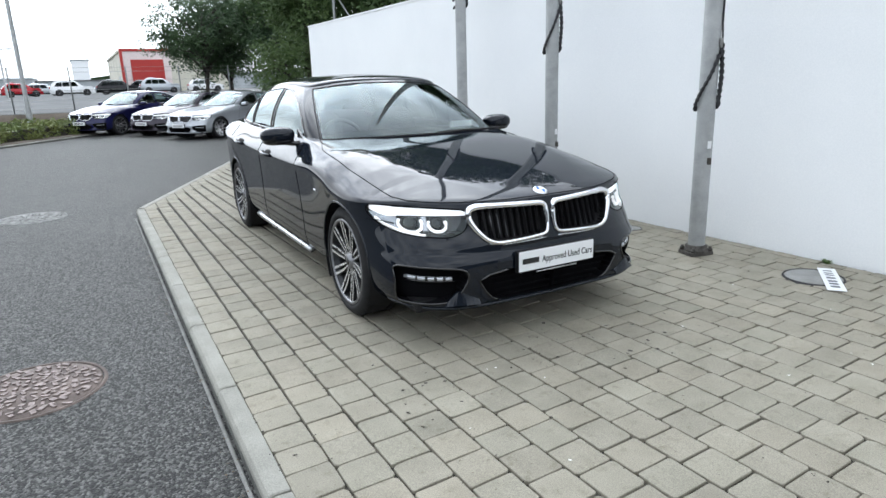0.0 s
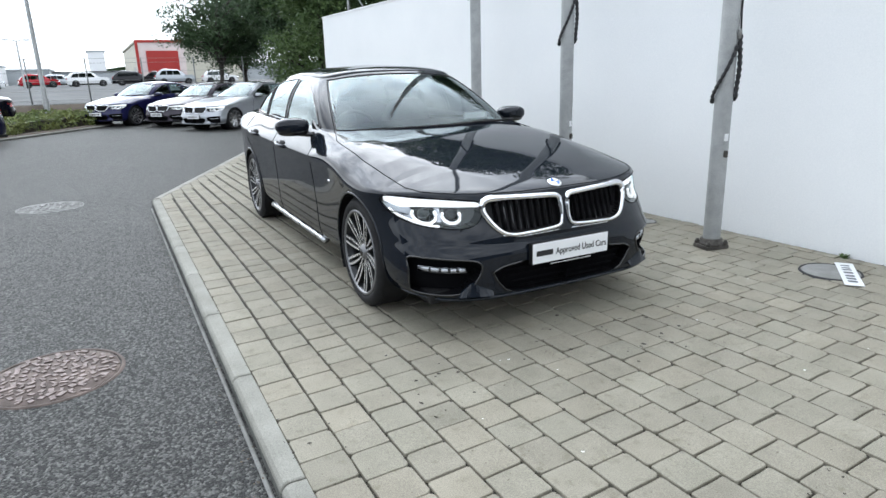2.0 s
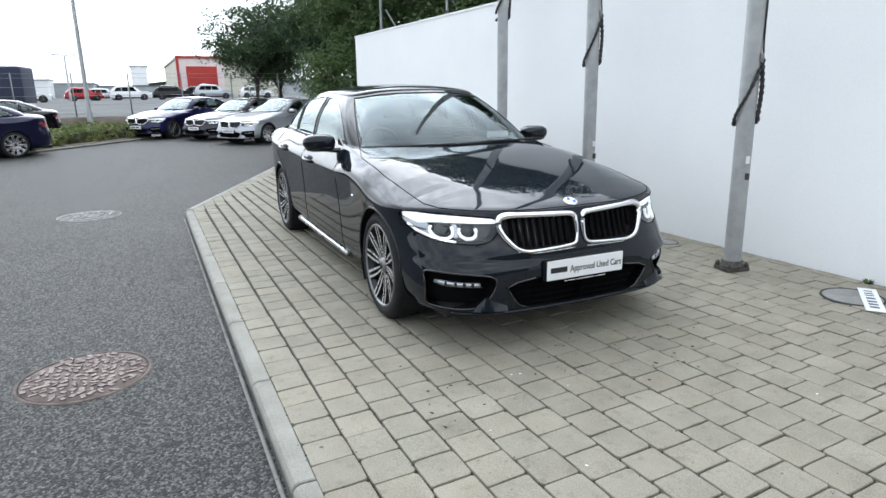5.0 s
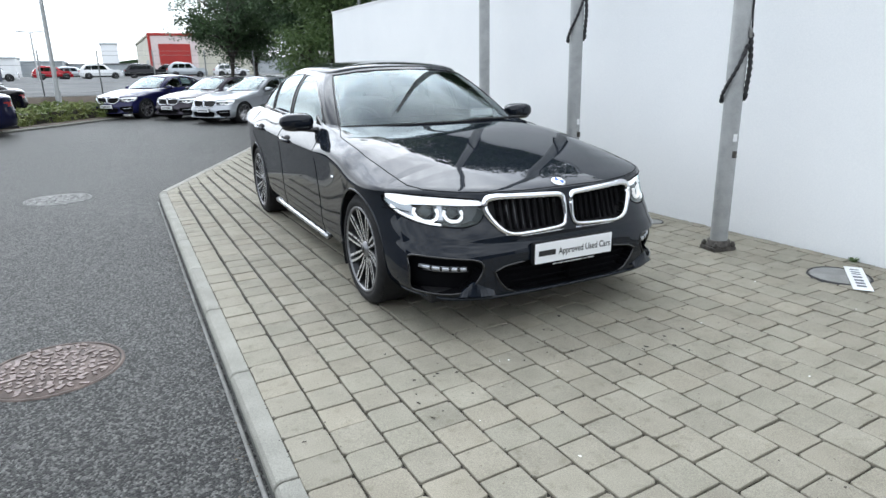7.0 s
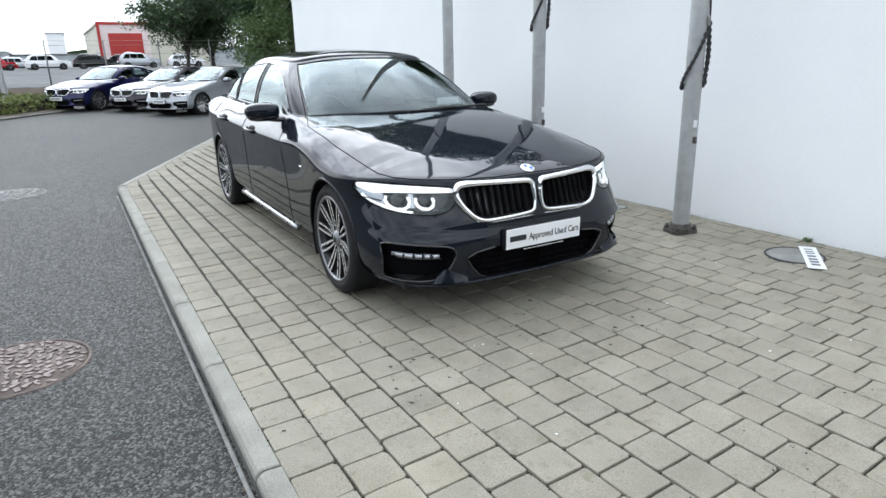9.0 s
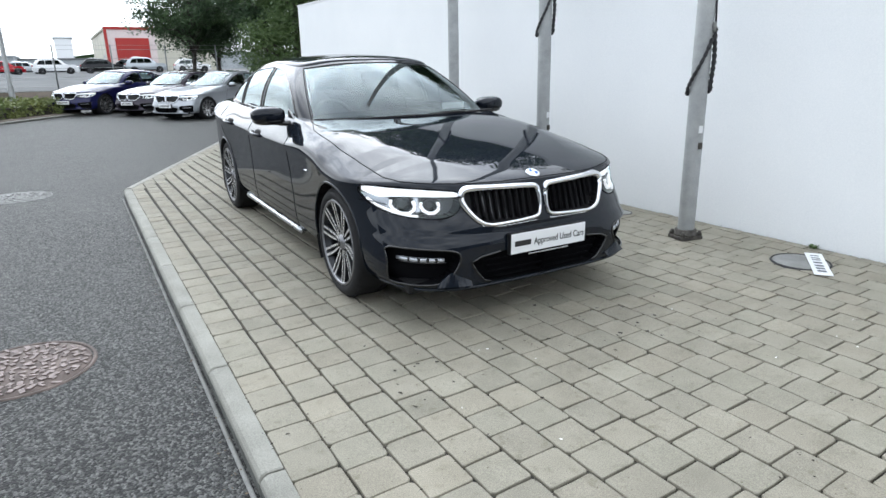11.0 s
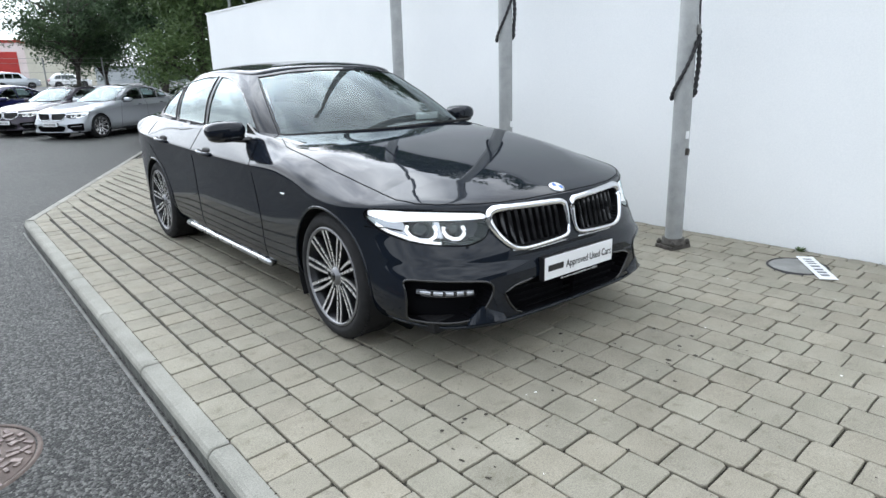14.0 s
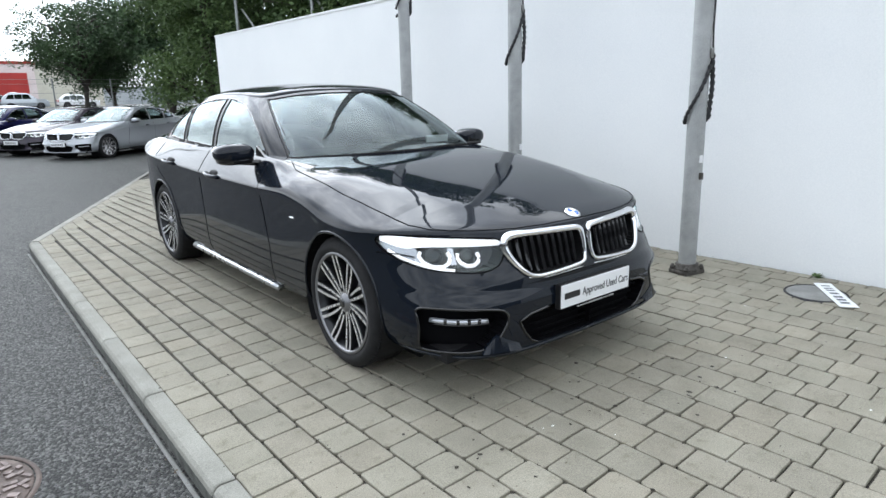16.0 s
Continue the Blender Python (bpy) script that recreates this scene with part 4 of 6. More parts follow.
def wheel(car, x, y, side, detail):
    """Alloy wheel with ten twin spokes, tyre, disc and caliper; built round its own axle."""
    hub = part("wheel", tube("hub", [(-0.16, 0, 0), (-0.05, 0, 0)], 0.05, M_RIM_DARK, 16), car, m=pose(x, y, 0.336) @ (Matrix.Identity(4) if side > 0 else Matrix.Rotation(math.pi, 4, "Z")) @ Matrix.Rotation(0.14, 4, "X"))
    n = 72 if detail else 36
    part("tyre", lathe("tyre", [(0.262, -0.20), (0.272, -0.222), (0.31, -0.232), (0.332, -0.215), (0.338, -0.18), (0.338, -0.05), (0.333, -0.022), (0.318, -0.004), (0.296, 0.006), (0.276, 0.003), (0.264, -0.008)], M_RUBBER, n, "x"), hub)
    if detail:
        bm = bmesh.new()
        for k in range(90):
            for xx, w, sk in ((-0.045, 0.04, 0.3), (-0.19, 0.04, -0.3)):
                t = 2 * math.pi * k / 90
                m = Matrix.Rotation(t, 4, "X") @ Matrix.Translation((xx, 0, 0.3375)) @ Matrix.Rotation(sk, 4, "Z") @ Matrix.Diagonal((w, 0.016, 0.006, 1))
                bmesh.ops.create_cube(bm, size=1, matrix=m)
        tagged(part("tread", bm_mesh("tread", bm, M_RUBBER), hub), kind="stuff")
    part("rim", lathe("rim", [(0.264, -0.2), (0.255, -0.19), (0.243, -0.15), (0.236, -0.06), (0.24, -0.03), (0.249, -0.022), (0.252, -0.004), (0.258, -0.001), (0.2655, -0.004), (0.2655, -0.012)], M_RIM_DARK, n, "x"), hub)
    part("rim_lip", lathe("rim_lip", [(0.2465, -0.006), (0.2500, 0.0), (0.2565, 0.004), (0.2645, -0.001)], M_RIM_LIP, n, "x"), hub)
    part("disc", lathe("disc", [(0.0, -0.10), (0.165, -0.10), (0.165, -0.125), (0.0, -0.125)], M_DISC, 40, "x"), hub)
    part("barrel", lathe("barrel", [(0.0, -0.13), (0.242, -0.135), (0.242, -0.14)], M_BLACK, 32, "x"), hub)
    part("caliper", box("caliper", -0.15, -0.07, -0.17, -0.09, -0.09, 0.09, M_RIM_DARK, 0.015, 2), hub)
    for k in range(10):
        for s in (-1, 1):
            verts = []
            for i in range(9):
                u = i / 8
                r = 0.05 + (0.251 - 0.05) * u
                off = s * (0.008 + 0.0085 * math.sin(math.pi * min(1, u * 0.75)) + 0.004 * u) + 0.014 * u * u
                half = 0.0056 + 0.0022 * u if u < 0.9 else 0.0088
                depth_x = -0.030 + 0.026 * u ** 1.5
                verts += [(depth_x, off - half, r), (depth_x, off + half, r), (depth_x - 0.005, off - half - 0.003, r), (depth_x - 0.045, off - half * 0.8, r), (depth_x - 0.045, off + half * 0.8, r), (depth_x - 0.005, off + half + 0.003, r)]
            top = [(6 * i + a, 6 * i + b, 6 * i + 6 + b, 6 * i + 6 + a) for i in range(8) for a, b in ((0, 1),)]
            flank = [(6 * i + a, 6 * i + b, 6 * i + 6 + b, 6 * i + 6 + a) for i in range(8) for a, b in ((1, 5), (5, 4), (4, 3), (3, 2), (2, 0))]
            me = mesh_of("spoke", verts, top + flank, M_RIM)
            me.materials.append(M_RIM_DARK)
            me.polygons.foreach_set("material_index", [0] * len(top) + [1] * len(flank))
            part("spoke", me, hub, m=Matrix.Rotation(2 * math.pi * (k + 0.13) / 10, 4, "X"))
    part("centre", lathe("centre", [(0.0, -0.012), (0.028, -0.013), (0.034, -0.016), (0.046, -0.026), (0.052, -0.034), (0.052, -0.06)], M_RIM_LIP, 32, "x"), hub)
    part("hub_cap", lathe("hub_cap", [(0.0, -0.008), (0.022, -0.009), (0.026, -0.014)], M_GLOSS_BLACK, 24, "x"), hub)
    if detail:
        for k in range(5):
            t = 2 * math.pi * (k + 0.4) / 5
            part("wheel_bolt", tube("wheel_bolt", [(-0.05, 0, 0), (-0.026, 0, 0)], 0.011, M_BLACK, 8), hub, m=Matrix.Translation((0, 0.066 * math.cos(t), 0.066 * math.sin(t))))
    return hub


def blob(name, cx, cy, cz, sx, sy, sz, material, n=3.0, cut=None):
    """Rounded block: a superellipsoid."""
    verts, faces = [], []
    ru, rv = 20, 32
    def sgn(a, e):
        return math.copysign(abs(a) ** e, a)
    for i in range(ru + 1):
        t = -math.pi / 2 + math.pi * i / ru
        for j in range(rv):
            f = 2 * math.pi * j / rv
            verts.append((cx + sx * sgn(math.cos(t), 2 / n) * sgn(math.cos(f), 2 / n), cy + sy * sgn(math.cos(t), 2 / n) * sgn(math.sin(f), 2 / n), cz + sz * sgn(math.sin(t), 2 / n)))
    for i in range(ru):
        for j in range(rv):
            a, b = i * rv + j, i * rv + (j + 1) % rv
            faces.append((a, b, b + rv, a + rv))
    return mesh_of(name, verts, faces, material, True)


KIDNEY, FOG, LAMP = eased(KIDNEY), eased(FOG), eased(LAMP, 1)


def saloon(m, material, label, detail=False, group="", name="car"):
    """Four-door saloon with a twin-opening grille; detail adds the fine parts."""
    car = tagged(empty(name, m), label, "car", group)
    k = 1.0 if detail else 0.42
    half = np.unique(np.concatenate([np.linspace(0.0, FA, int(150 * k)), np.linspace(FA, SA, int(130 * k)), np.linspace(SA, 1, int(46 * k))]))
    half[0] = 1e-4
    us = np.concatenate([-half[::-1], half])
    vs = np.linspace(0, 1, int(46 * k) + 4)
    arches = [("arch", side_on, circle_poly(0, 0.335, 0.372)), ("arch", side_on, circle_poly(WHEELBASE, 0.335, 0.372))]
    low = panels(skirt, us, vs, [("kidney", face_on, KIDNEY), ("lamp", face_on, LAMP), ("fog", face_on, FOG), ("intake", face_on, INTAKE), ("tail_lamp", side_on, TAIL_LAMP)] + arches + [("front_door", side_on, F_DOOR), ("rear_door", side_on, R_DOOR)])
    vc = 1 - np.cos(np.linspace(0, 1, int(44 * k) + 4) * np.pi / 2)
    high = panels(cap, us, vc, [("cabin", above, CABIN), ("bonnet", above, BONNET), ("front_door", side_on, F_DOOR), ("rear_door", side_on, R_DOOR)])
    hh = np.unique(np.concatenate([np.linspace(1e-4, 0.222, int(40 * k) + 6), np.linspace(0.222, 0.868, int(120 * k)), np.linspace(0.868, 1, int(24 * k) + 3)]))
    uh = np.concatenate([-hh[::-1], hh])
    vh = np.unique(np.concatenate([[0, 0.035], np.linspace(0.035, 0.94, int(36 * k)), [0.94, 1.0]]))
    tall = panels(house, uh, vh, [("front_window", side_on, F_GLASS), ("rear_window", side_on, R_GLASS), ("quarter_window", side_on, Q_GLASS)])
    top = panels(roof, uh, 1 - np.cos(np.linspace(0, 1, int(24 * k) + 4) * np.pi / 2), [("sunroof", above, SUNROOF)])
    # windscreen and rear screen lie between fixed rails of the glasshouse
    def strip(u0, u1, v0, v1, nu, nv):
        u, v = np.meshgrid(np.linspace(u0, u1, nu), np.linspace(v0, v1, nv), indexing="ij")
        u = np.where(np.abs(u) < 1e-4, 1e-4, u)
        return u, v
    def sheet(pts):
        nu_, nv_ = pts.shape[:2]
        ids = np.arange(nu_ * nv_).reshape(nu_, nv_)
        return list(map(tuple, pts.reshape(-1, 3))), [(ids[i, j], ids[i + 1, j], ids[i + 1, j + 1], ids[i, j + 1]) for i in range(nu_ - 1) for j in range(nv_ - 1)]
    def merged(*pairs):
        verts, faces = [], []
        for pair in pairs:
            if pair:
                o = len(verts)
                verts += pair[0]
                faces += [tuple(i + o for i in f) for f in pair[1]]
        return verts, faces
    # glasshouse without its two screens
    v0, f0 = tall[""]
    keep = []
    for f in f0:
        c = np.mean([v0[i] for i in f], 0)
        front = c[1] < 1.5 and abs(c[0]) < np.interp(c[2], [0.99, 1.378], [0.722, 0.546]) and 1.008 < c[2] < 1.386 - 0.11 * c[0] ** 2
        back = c[1] > 2.86 and abs(c[0]) < np.interp(c[2], [1.075, 1.345], [0.615, 0.455]) and 1.098 < c[2] < 1.335
        if not (front or back):
            keep.append(f)
    body = part("body", mesh_of("body", *merged(low[""], high[""], (v0, keep)), material, True), car)
    part("roof_panel", mesh_of("roof_panel", *top[""], material, True), car)
    part("sunroof", mesh_of("sunroof", *merged(top.get("sunroof|r"), top.get("sunroof|l")), M_GLOSS_BLACK, True), car, "black glass sunroof")
    lid = mesh_of("bonnet", *merged(high["bonnet|r"], high["bonnet|l"]), material, True)
    bx, by = np.array([(q.co.x, q.co.y) for q in lid.vertices]).T
    by = np.maximum(by, -0.784)
    h = 2e-3
    top_z = lambda a, b: crown(a, b, np.clip(np.abs(a) / half_width(b), 0, 1))
    nx, ny = -(top_z(bx + h, by) - top_z(bx - h, by)) / (2 * h), -(top_z(bx, by + h) - top_z(bx, by - h)) / (2 * h)
    nrm = np.stack([nx, ny, np.ones_like(nx)], 1)
    nrm = nrm / np.linalg.norm(nrm, axis=1, keepdims=True)
    lid.normals_split_custom_set_from_vertices(nrm.tolist())
    part("bonnet", lid, car)
    u, v = strip(-0.240, 0.240, 0.03, 0.945, 65, 25)
    windscreen = part("windscreen", mesh_of("windscreen", *sheet(house(u, v)), M_GLASS, True), car, "curved clear windscreen")
    for a, b, w in (((0.0, 0.240), (0.03, 0.03), 0.014), ((0.240, 0.240), (0.03, 0.945), 0.008), ((0.0, 0.240), (0.945, 0.945), 0.010)):
        for s in (-1, 1):
            q = [Vector(p) for p in house(np.linspace(max(a[0], 1e-4), a[1], 26) * s, np.linspace(b[0], b[1], 26))]
            part("screen_seal", tube("screen_seal", q, w * 0.6, M_BLACK, 8), windscreen)
    # printed black border inside the glass, rounded at its corners
    def inner(u0, u1, v0, v1, nu, nv):
        q = house(*strip(u0, u1, v0, v1, nu, nv))
        return sheet(q + np.array([0, 0.003, -0.004]))
    frit = [inner(-0.240, 0.240, 0.03, 0.075, 49, 3), inner(-0.240, 0.240, 0.918, 0.945, 49, 3)]
    for s in (-1, 1):
        frit += [inner(*sorted((s * 0.229, s * 0.240)), 0.03, 0.945, 3, 25), inner(*sorted((s * 0.222, s * 0.230)), 0.075, 0.11, 3, 3)]
    part("screen_border", mesh_of("screen_border", *merged(*frit), M_BLACK), windscreen, "black printed glass border")
    ur = np.concatenate([np.linspace(0.868, 0.9999, 14)])
    for s in (-1, 1):
        uu, vv = np.meshgrid(ur * s, np.linspace(0.05, 0.92, 12), indexing="ij")
        part("rear_screen", mesh_of("rear_screen", *sheet(house(uu, vv)), M_GLASS_DARK, True), car)
    for s, tag in ((-1, "|r"), (1, "|l")):
        for door_name, glass_names, outline_ in (("front_door", ["front_window"], F_DOOR), ("rear_door", ["rear_window", "quarter_window"], R_DOOR)):
            door = part(door_name, mesh_of(door_name, *merged(low[door_name + tag], high.get(door_name + tag)), material, True), car)
            for g in glass_names:
                if g + tag in tall:
                    part("side_window", mesh_of("side_window", *tall[g + tag], M_GLASS_DARK, True), door)
        for g in (F_GLASS, R_GLASS, Q_GLASS):
            part("window_trim", tube("window_trim", along(house, side_on, g, s, closed=True, lift=0.002), 0.006, M_GLOSS_BLACK, 6, closed=True), car)
        for yy in (0.0, WHEELBASE):
            arc = [(yy + 0.373 * math.cos(t), 0.335 + 0.373 * math.sin(t)) for t in np.linspace(-0.30, math.pi + 0.30, 30)]
            part("arch_lip", tube("arch_lip", along(skirt, side_on, arc, s, lift=-0.004), 0.009, material, 8), car)
            verts, faces = [], []
            for t in np.linspace(-0.5, math.pi + 0.5, 24):
                for xx in (0.55, 0.905):
                    verts.append((s * xx, yy + 0.382 * math.cos(t), 0.335 + 0.382 * math.sin(t)))
            faces = [(2 * i, 2 * i + 1, 2 * i + 3, 2 * i + 2) for i in range(23)]
            o = len(verts)
            verts += [(s * 0.56, yy + 0.39 * math.cos(t), 0.335 + 0.39 * math.sin(t)) for t in np.linspace(0, 2 * math.pi, 24)]
            faces.append(tuple(range(o, o + 24)))
            part("arch_liner", mesh_of("arch_liner", verts, faces, M_BLACK), car)
            wheel(car, s * 0.908, yy, s, detail)
        # grille, lamps and openings
        rim = along(skirt, face_on, KIDNEY, s, closed=True, step=0.012, lift=0.004)
        kid = part("grille", recess("grille", *low["kidney" + tag], 0.05, M_BLACK), car, "black slatted grille in a chrome frame")
        part("grille_frame", tube("grille_frame", rim, 0.0155, M_CHROME, 10, closed=True, radii=[0.0105 + 0.006 * min(1, max(0, (q.z - 0.60) / 0.12)) + 0.004 * min(1, max(0, (abs(q.x) - 0.36) / 0.08)) for q in rim]), kid, "chrome frame")
        for i in range(9):
            gx = 0.07 + 0.042 * i
            zt, zb = 0.722 + 0.02 * gx, 0.562 if gx < 0.36 else 0.566 + (gx - 0.36) * 0.95
            pts = along(skirt, face_on, [(gx, zb + 0.004), (gx, zt - 0.004)], s, lift=-0.014)
            slat = []
            for q in pts:
                slat += [q + Vector((0, -0.004, 0)), q + Vector((0.008, 0.012, 0)), q + Vector((0.008, 0.04, 0)), q + Vector((-0.008, 0.04, 0)), q + Vector((-0.008, 0.012, 0))]
            faces = [(5 * a + b, 5 * a + (b + 1) % 5, 5 * a + 5 + (b + 1) % 5, 5 * a + 5 + b) for a in range(len(pts) - 1) for b in range(5)]
            part("slat", mesh_of("slat", slat, faces, M_GLOSS_BLACK), kid)
        lamp = part("headlight", recess("headlight", *low["lamp" + tag], 0.075, M_HOUSING), car, "clear headlight with lit daytime rings")
        part("lens", mesh_of("lens", *low["lamp" + tag], M_LENS, True), lamp)
        up_ = along(skirt, face_on, [(0.492, 0.722), (0.62, 0.735), (0.78, 0.744), (0.85, 0.747), (0.884, 0.741)], s, step=0.4, lift=-0.006)
        dn_ = along(skirt, face_on, [(0.497, 0.702), (0.62, 0.704), (0.78, 0.702), (0.84, 0.694), (0.886, 0.716)], s, step=0.4, lift=-0.014)
        part("brow", ribbon("brow", up_, dn_, 0.01, M_LAMP), lamp, "lit white brow strip")
        for cx, cz, r in ((0.752, 0.662, 0.043), (0.638, 0.660, 0.037)):
            ring = [(cx + r * 1.12 * math.cos(t), cz + r * math.sin(t)) for t in np.radians([150, 180, 215, 250, 290, 325, 0, 30])]
            part("ring", tube("ring", along(skirt, face_on, ring, s, step=0.008, lift=-0.013), 0.0085, M_LAMP, 8), lamp, "lit daytime ring")
            c = along(skirt, face_on, [(cx, cz), (cx + 0.001, cz)], s, lift=-0.03)[0]
            d = Vector((s * 0.35, -1, 0)).normalized()
            rot = d.to_track_quat("X", "Z").to_matrix().to_4x4()
            part("projector", lathe("projector", [(0.0, 0.010), (r * 0.45, 0.007), (r * 0.78, -0.004), (r * 0.84, -0.012), (r * 0.95, -0.01), (r * 1.0, -0.03)], M_GLOSS_BLACK, 24, "x"), lamp, m=Matrix.Translation(c) @ rot)
        part("side_reflector", ribbon("side_reflector", along(skirt, face_on, [(0.808, 0.700), (0.838, 0.696), (0.864, 0.704), (0.885, 0.718)], s, step=0.4, lift=-0.022), along(skirt, face_on, [(0.790, 0.622), (0.835, 0.640), (0.868, 0.672), (0.887, 0.706)], s, step=0.4, lift=-0.006), 0.012, M_LAMP_SHELL), lamp, "grey lamp shell")
        part("inner_reflector", ribbon("inner_reflector", along(skirt, face_on, [(0.688, 0.70), (0.708, 0.70)], s, step=0.4, lift=-0.03), along(skirt, face_on, [(0.686, 0.63), (0.708, 0.63)], s, step=0.4, lift=-0.02), 0.012, M_LAMP_SHELL), lamp)
        part("lower_reflector", tube("lower_reflector", along(skirt, face_on, [(0.70, 0.607), (0.74, 0.611), (0.795, 0.625), (0.845, 0.650), (0.872, 0.680)], s, lift=-0.010), 0.0075, M_LAMP, 8), lamp, "lit lower light strip")
        part("lamp_trim", tube("lamp_trim", along(skirt, face_on, LAMP, s, closed=True, step=0.015, lift=0.0), 0.0035, M_GAP, 6, closed=True), lamp)
        fog = part("bumper_vent", recess("bumper_vent", *low["fog" + tag], 0.10, M_GAP, -0.40), car, "black bumper side opening")
        part("vent_rim", tube("vent_rim", along(skirt, face_on, FOG, s, closed=True, step=0.015, lift=0.0), 0.006, M_GLOSS_BLACK, 8, closed=True), fog)
        low_fog = along(skirt, face_on, [(0.62, 0.383), (0.835, 0.391)], s, step=0.02, lift=-0.045)
        part("fog_lamp", tube("fog_lamp", low_fog, 0.013, M_LAMP_SHELL, 8), fog, "slim silvery fog lamp")
        for i in range(2, len(low_fog) - 1, 2):
            part("led", blob("led", *low_fog[i], 0.012, 0.016, 0.011, M_GLOSS_BLACK, 2.5), fog)
        part("vent_bar", tube("vent_bar", along(skirt, face_on, [(0.60, 0.366), (0.84, 0.372)], s, lift=-0.045), 0.005, M_GLOSS_BLACK, 6), fog)
        fin_up = along(skirt, face_on, [(0.640, 0.272), (0.590, 0.318), (0.55, 0.296), (0.48, 0.264)], s, step=0.4, lift=0.002)
        fin_dn = along(skirt, face_on, [(0.655, 0.252), (0.60, 0.250), (0.55, 0.248), (0.48, 0.246)], s, step=0.4, lift=0.026)
        part("bumper_fin", ribbon("bumper_fin", fin_up, fin_dn, 0.012, material), car)
        part("tail_lamp", mesh_of("tail_lamp", *low["tail_lamp" + tag], M_TAIL, True), car, "red tail lamp")
        # shut lines
        for shape, view, line in ((skirt, side_on, [(0.87, 0.80), (0.82, 0.5), (0.82, 0.29), (0.85, 0.255), (1.90, 0.255), (1.93, 0.29)]), (skirt, side_on, [(1.95, 0.82), (1.95, 0.6), (1.93, 0.29)]), (skirt, side_on, [(2.50, 0.255), (2.555, 0.31), (2.60, 0.48), (2.72, 0.66), (2.93, 0.775), (2.99, 0.83)]),
                                          (cap, side_on, [(1.952, 0.86), (1.97, 1.0)]), (cap, side_on, [(0.88, 0.81), (0.95, 0.97)]), (cap, side_on, [(3.03, 0.92), (3.05, 1.04)]),
                                          (skirt, side_on, [(-0.34, 0.665), (-0.45, 0.668), (-0.52, 0.66)])):
            part("shut_line", tube("shut_line", along(shape, view, line, s, lift=0.0), 0.0028, M_GAP, 5), car)
        gap = on_bonnet([(0.0, -0.779)] + [q for q in BONNET if q[0] > 0][:12], -0.0005)
        part("bonnet_gap", tube("bonnet_gap", [Vector((s * q.x, q.y, q.z)) for q in gap], 0.0032, M_GAP, 5), car)
        # handles, mirror, sill
        for hy, hz in ((1.66, 0.856), (2.63, 0.886)):
            a = along(skirt, side_on, [(hy - 0.11, hz - 0.045), (hy + 0.11, hz - 0.03)], s, step=0.02)
            handle = part("door_handle", tube("door_handle", [q + Vector((s * (0.004 + 0.03 * math.sin(math.pi * i / (len(a) - 1)) ** 0.5), 0, 0.038)) for i, q in enumerate(a)], 0.0145, material, 10), car)
            part("handle_cup", blob("handle_cup", a[len(a) // 2].x - s * 0.016, hy, a[len(a) // 2].z + 0.042, 0.02, 0.075, 0.03, M_BLACK, 2.3), handle)
        mirror = part("door_mirror", blob("door_mirror", s * 0.962, 1.115, 1.037, 0.122, 0.085, 0.06, material, 2.7), car)
        part("mirror_base", blob("mirror_base", s * 0.955, 1.12, 0.995, 0.112, 0.08, 0.03, M_GLOSS_BLACK, 2.6), mirror, "gloss black mirror foot")
        part("mirror_stalk", tube("mirror_stalk", [(s * 0.80, 1.06, 0.968), (s * 0.85, 1.075, 0.975), (s * 0.93, 1.10, 0.985)], 0.02, M_GLOSS_BLACK, 10), mirror)
        part("mirror_glass", blob("mirror_glass", s * 0.968, 1.186, 1.037, 0.10, 0.022, 0.05, M_CHROME, 3), mirror)
        part("mirror_sail", prism("mirror_sail", [(0.99, 0.985), (1.17, 0.985), (1.15, 1.07), (1.06, 1.02)], s * 0.786, s * 0.802, M_GLOSS_BLACK, "x"), mirror)
        part("sill_blade", tube("sill_blade", along(skirt, side_on, [(0.84, 0.228), (1.3, 0.226), (2.4, 0.236)], s, step=0.1, lift=0.012), 0.024, M_SATIN if detail else M_BLACK, 8), car, "bright sill edge")
        if detail:
            b = along(skirt, side_on, [(0.43, 0.722), (0.475, 0.722)], s, step=0.01, lift=0.002)
            part("fender_badge", tube("fender_badge", b, 0.006, M_CHROME, 6), car)
    # lower intake, number plate, badge
    intake = part("lower_intake", recess("lower_intake", *merged(low["intake|r"], low["intake|l"]), 0.07, M_GAP), car, "black lower air intake with mesh bars")
    for zz in (0.25, 0.285, 0.32, 0.355):
        lim = 0.33 + (zz - 0.25) * 0.9
        pts = along(skirt, face_on, [(0.002, zz), (lim, zz)], 1, lift=-0.03)
        part("intake_bar", tube("intake_bar", [Vector((-q.x, q.y, q.z)) for q in pts[::-1]] + pts[1:], 0.005, M_GAP, 6), intake)
    for s in (-1, 1):
        part("intake_lip", tube("intake_lip", along(skirt, face_on, INTAKE[1:7], s, step=0.02, lift=0.001), 0.006, M_GLOSS_BLACK, 8), intake)
        part("chin_lip", tube("chin_lip", along(skirt, face_on, [(0.002, 0.222), (0.36, 0.224), (0.5, 0.222), (0.72, 0.222), (0.86, 0.226)], s, step=0.03, lift=0.002), 0.009, material, 8), car)
        part("chrome_line", tube("chrome_line", along(skirt, face_on, [(0.04, 0.540), (0.30, 0.535), (0.40, 0.548)], s, step=0.03, lift=0.001), 0.0035, M_CHROME, 6), car)
    holder = part("plate_holder", box("plate_holder", -0.265, 0.265, -0.897, -0.865, 0.378, 0.497, M_BLACK, 0.006, 2), car)
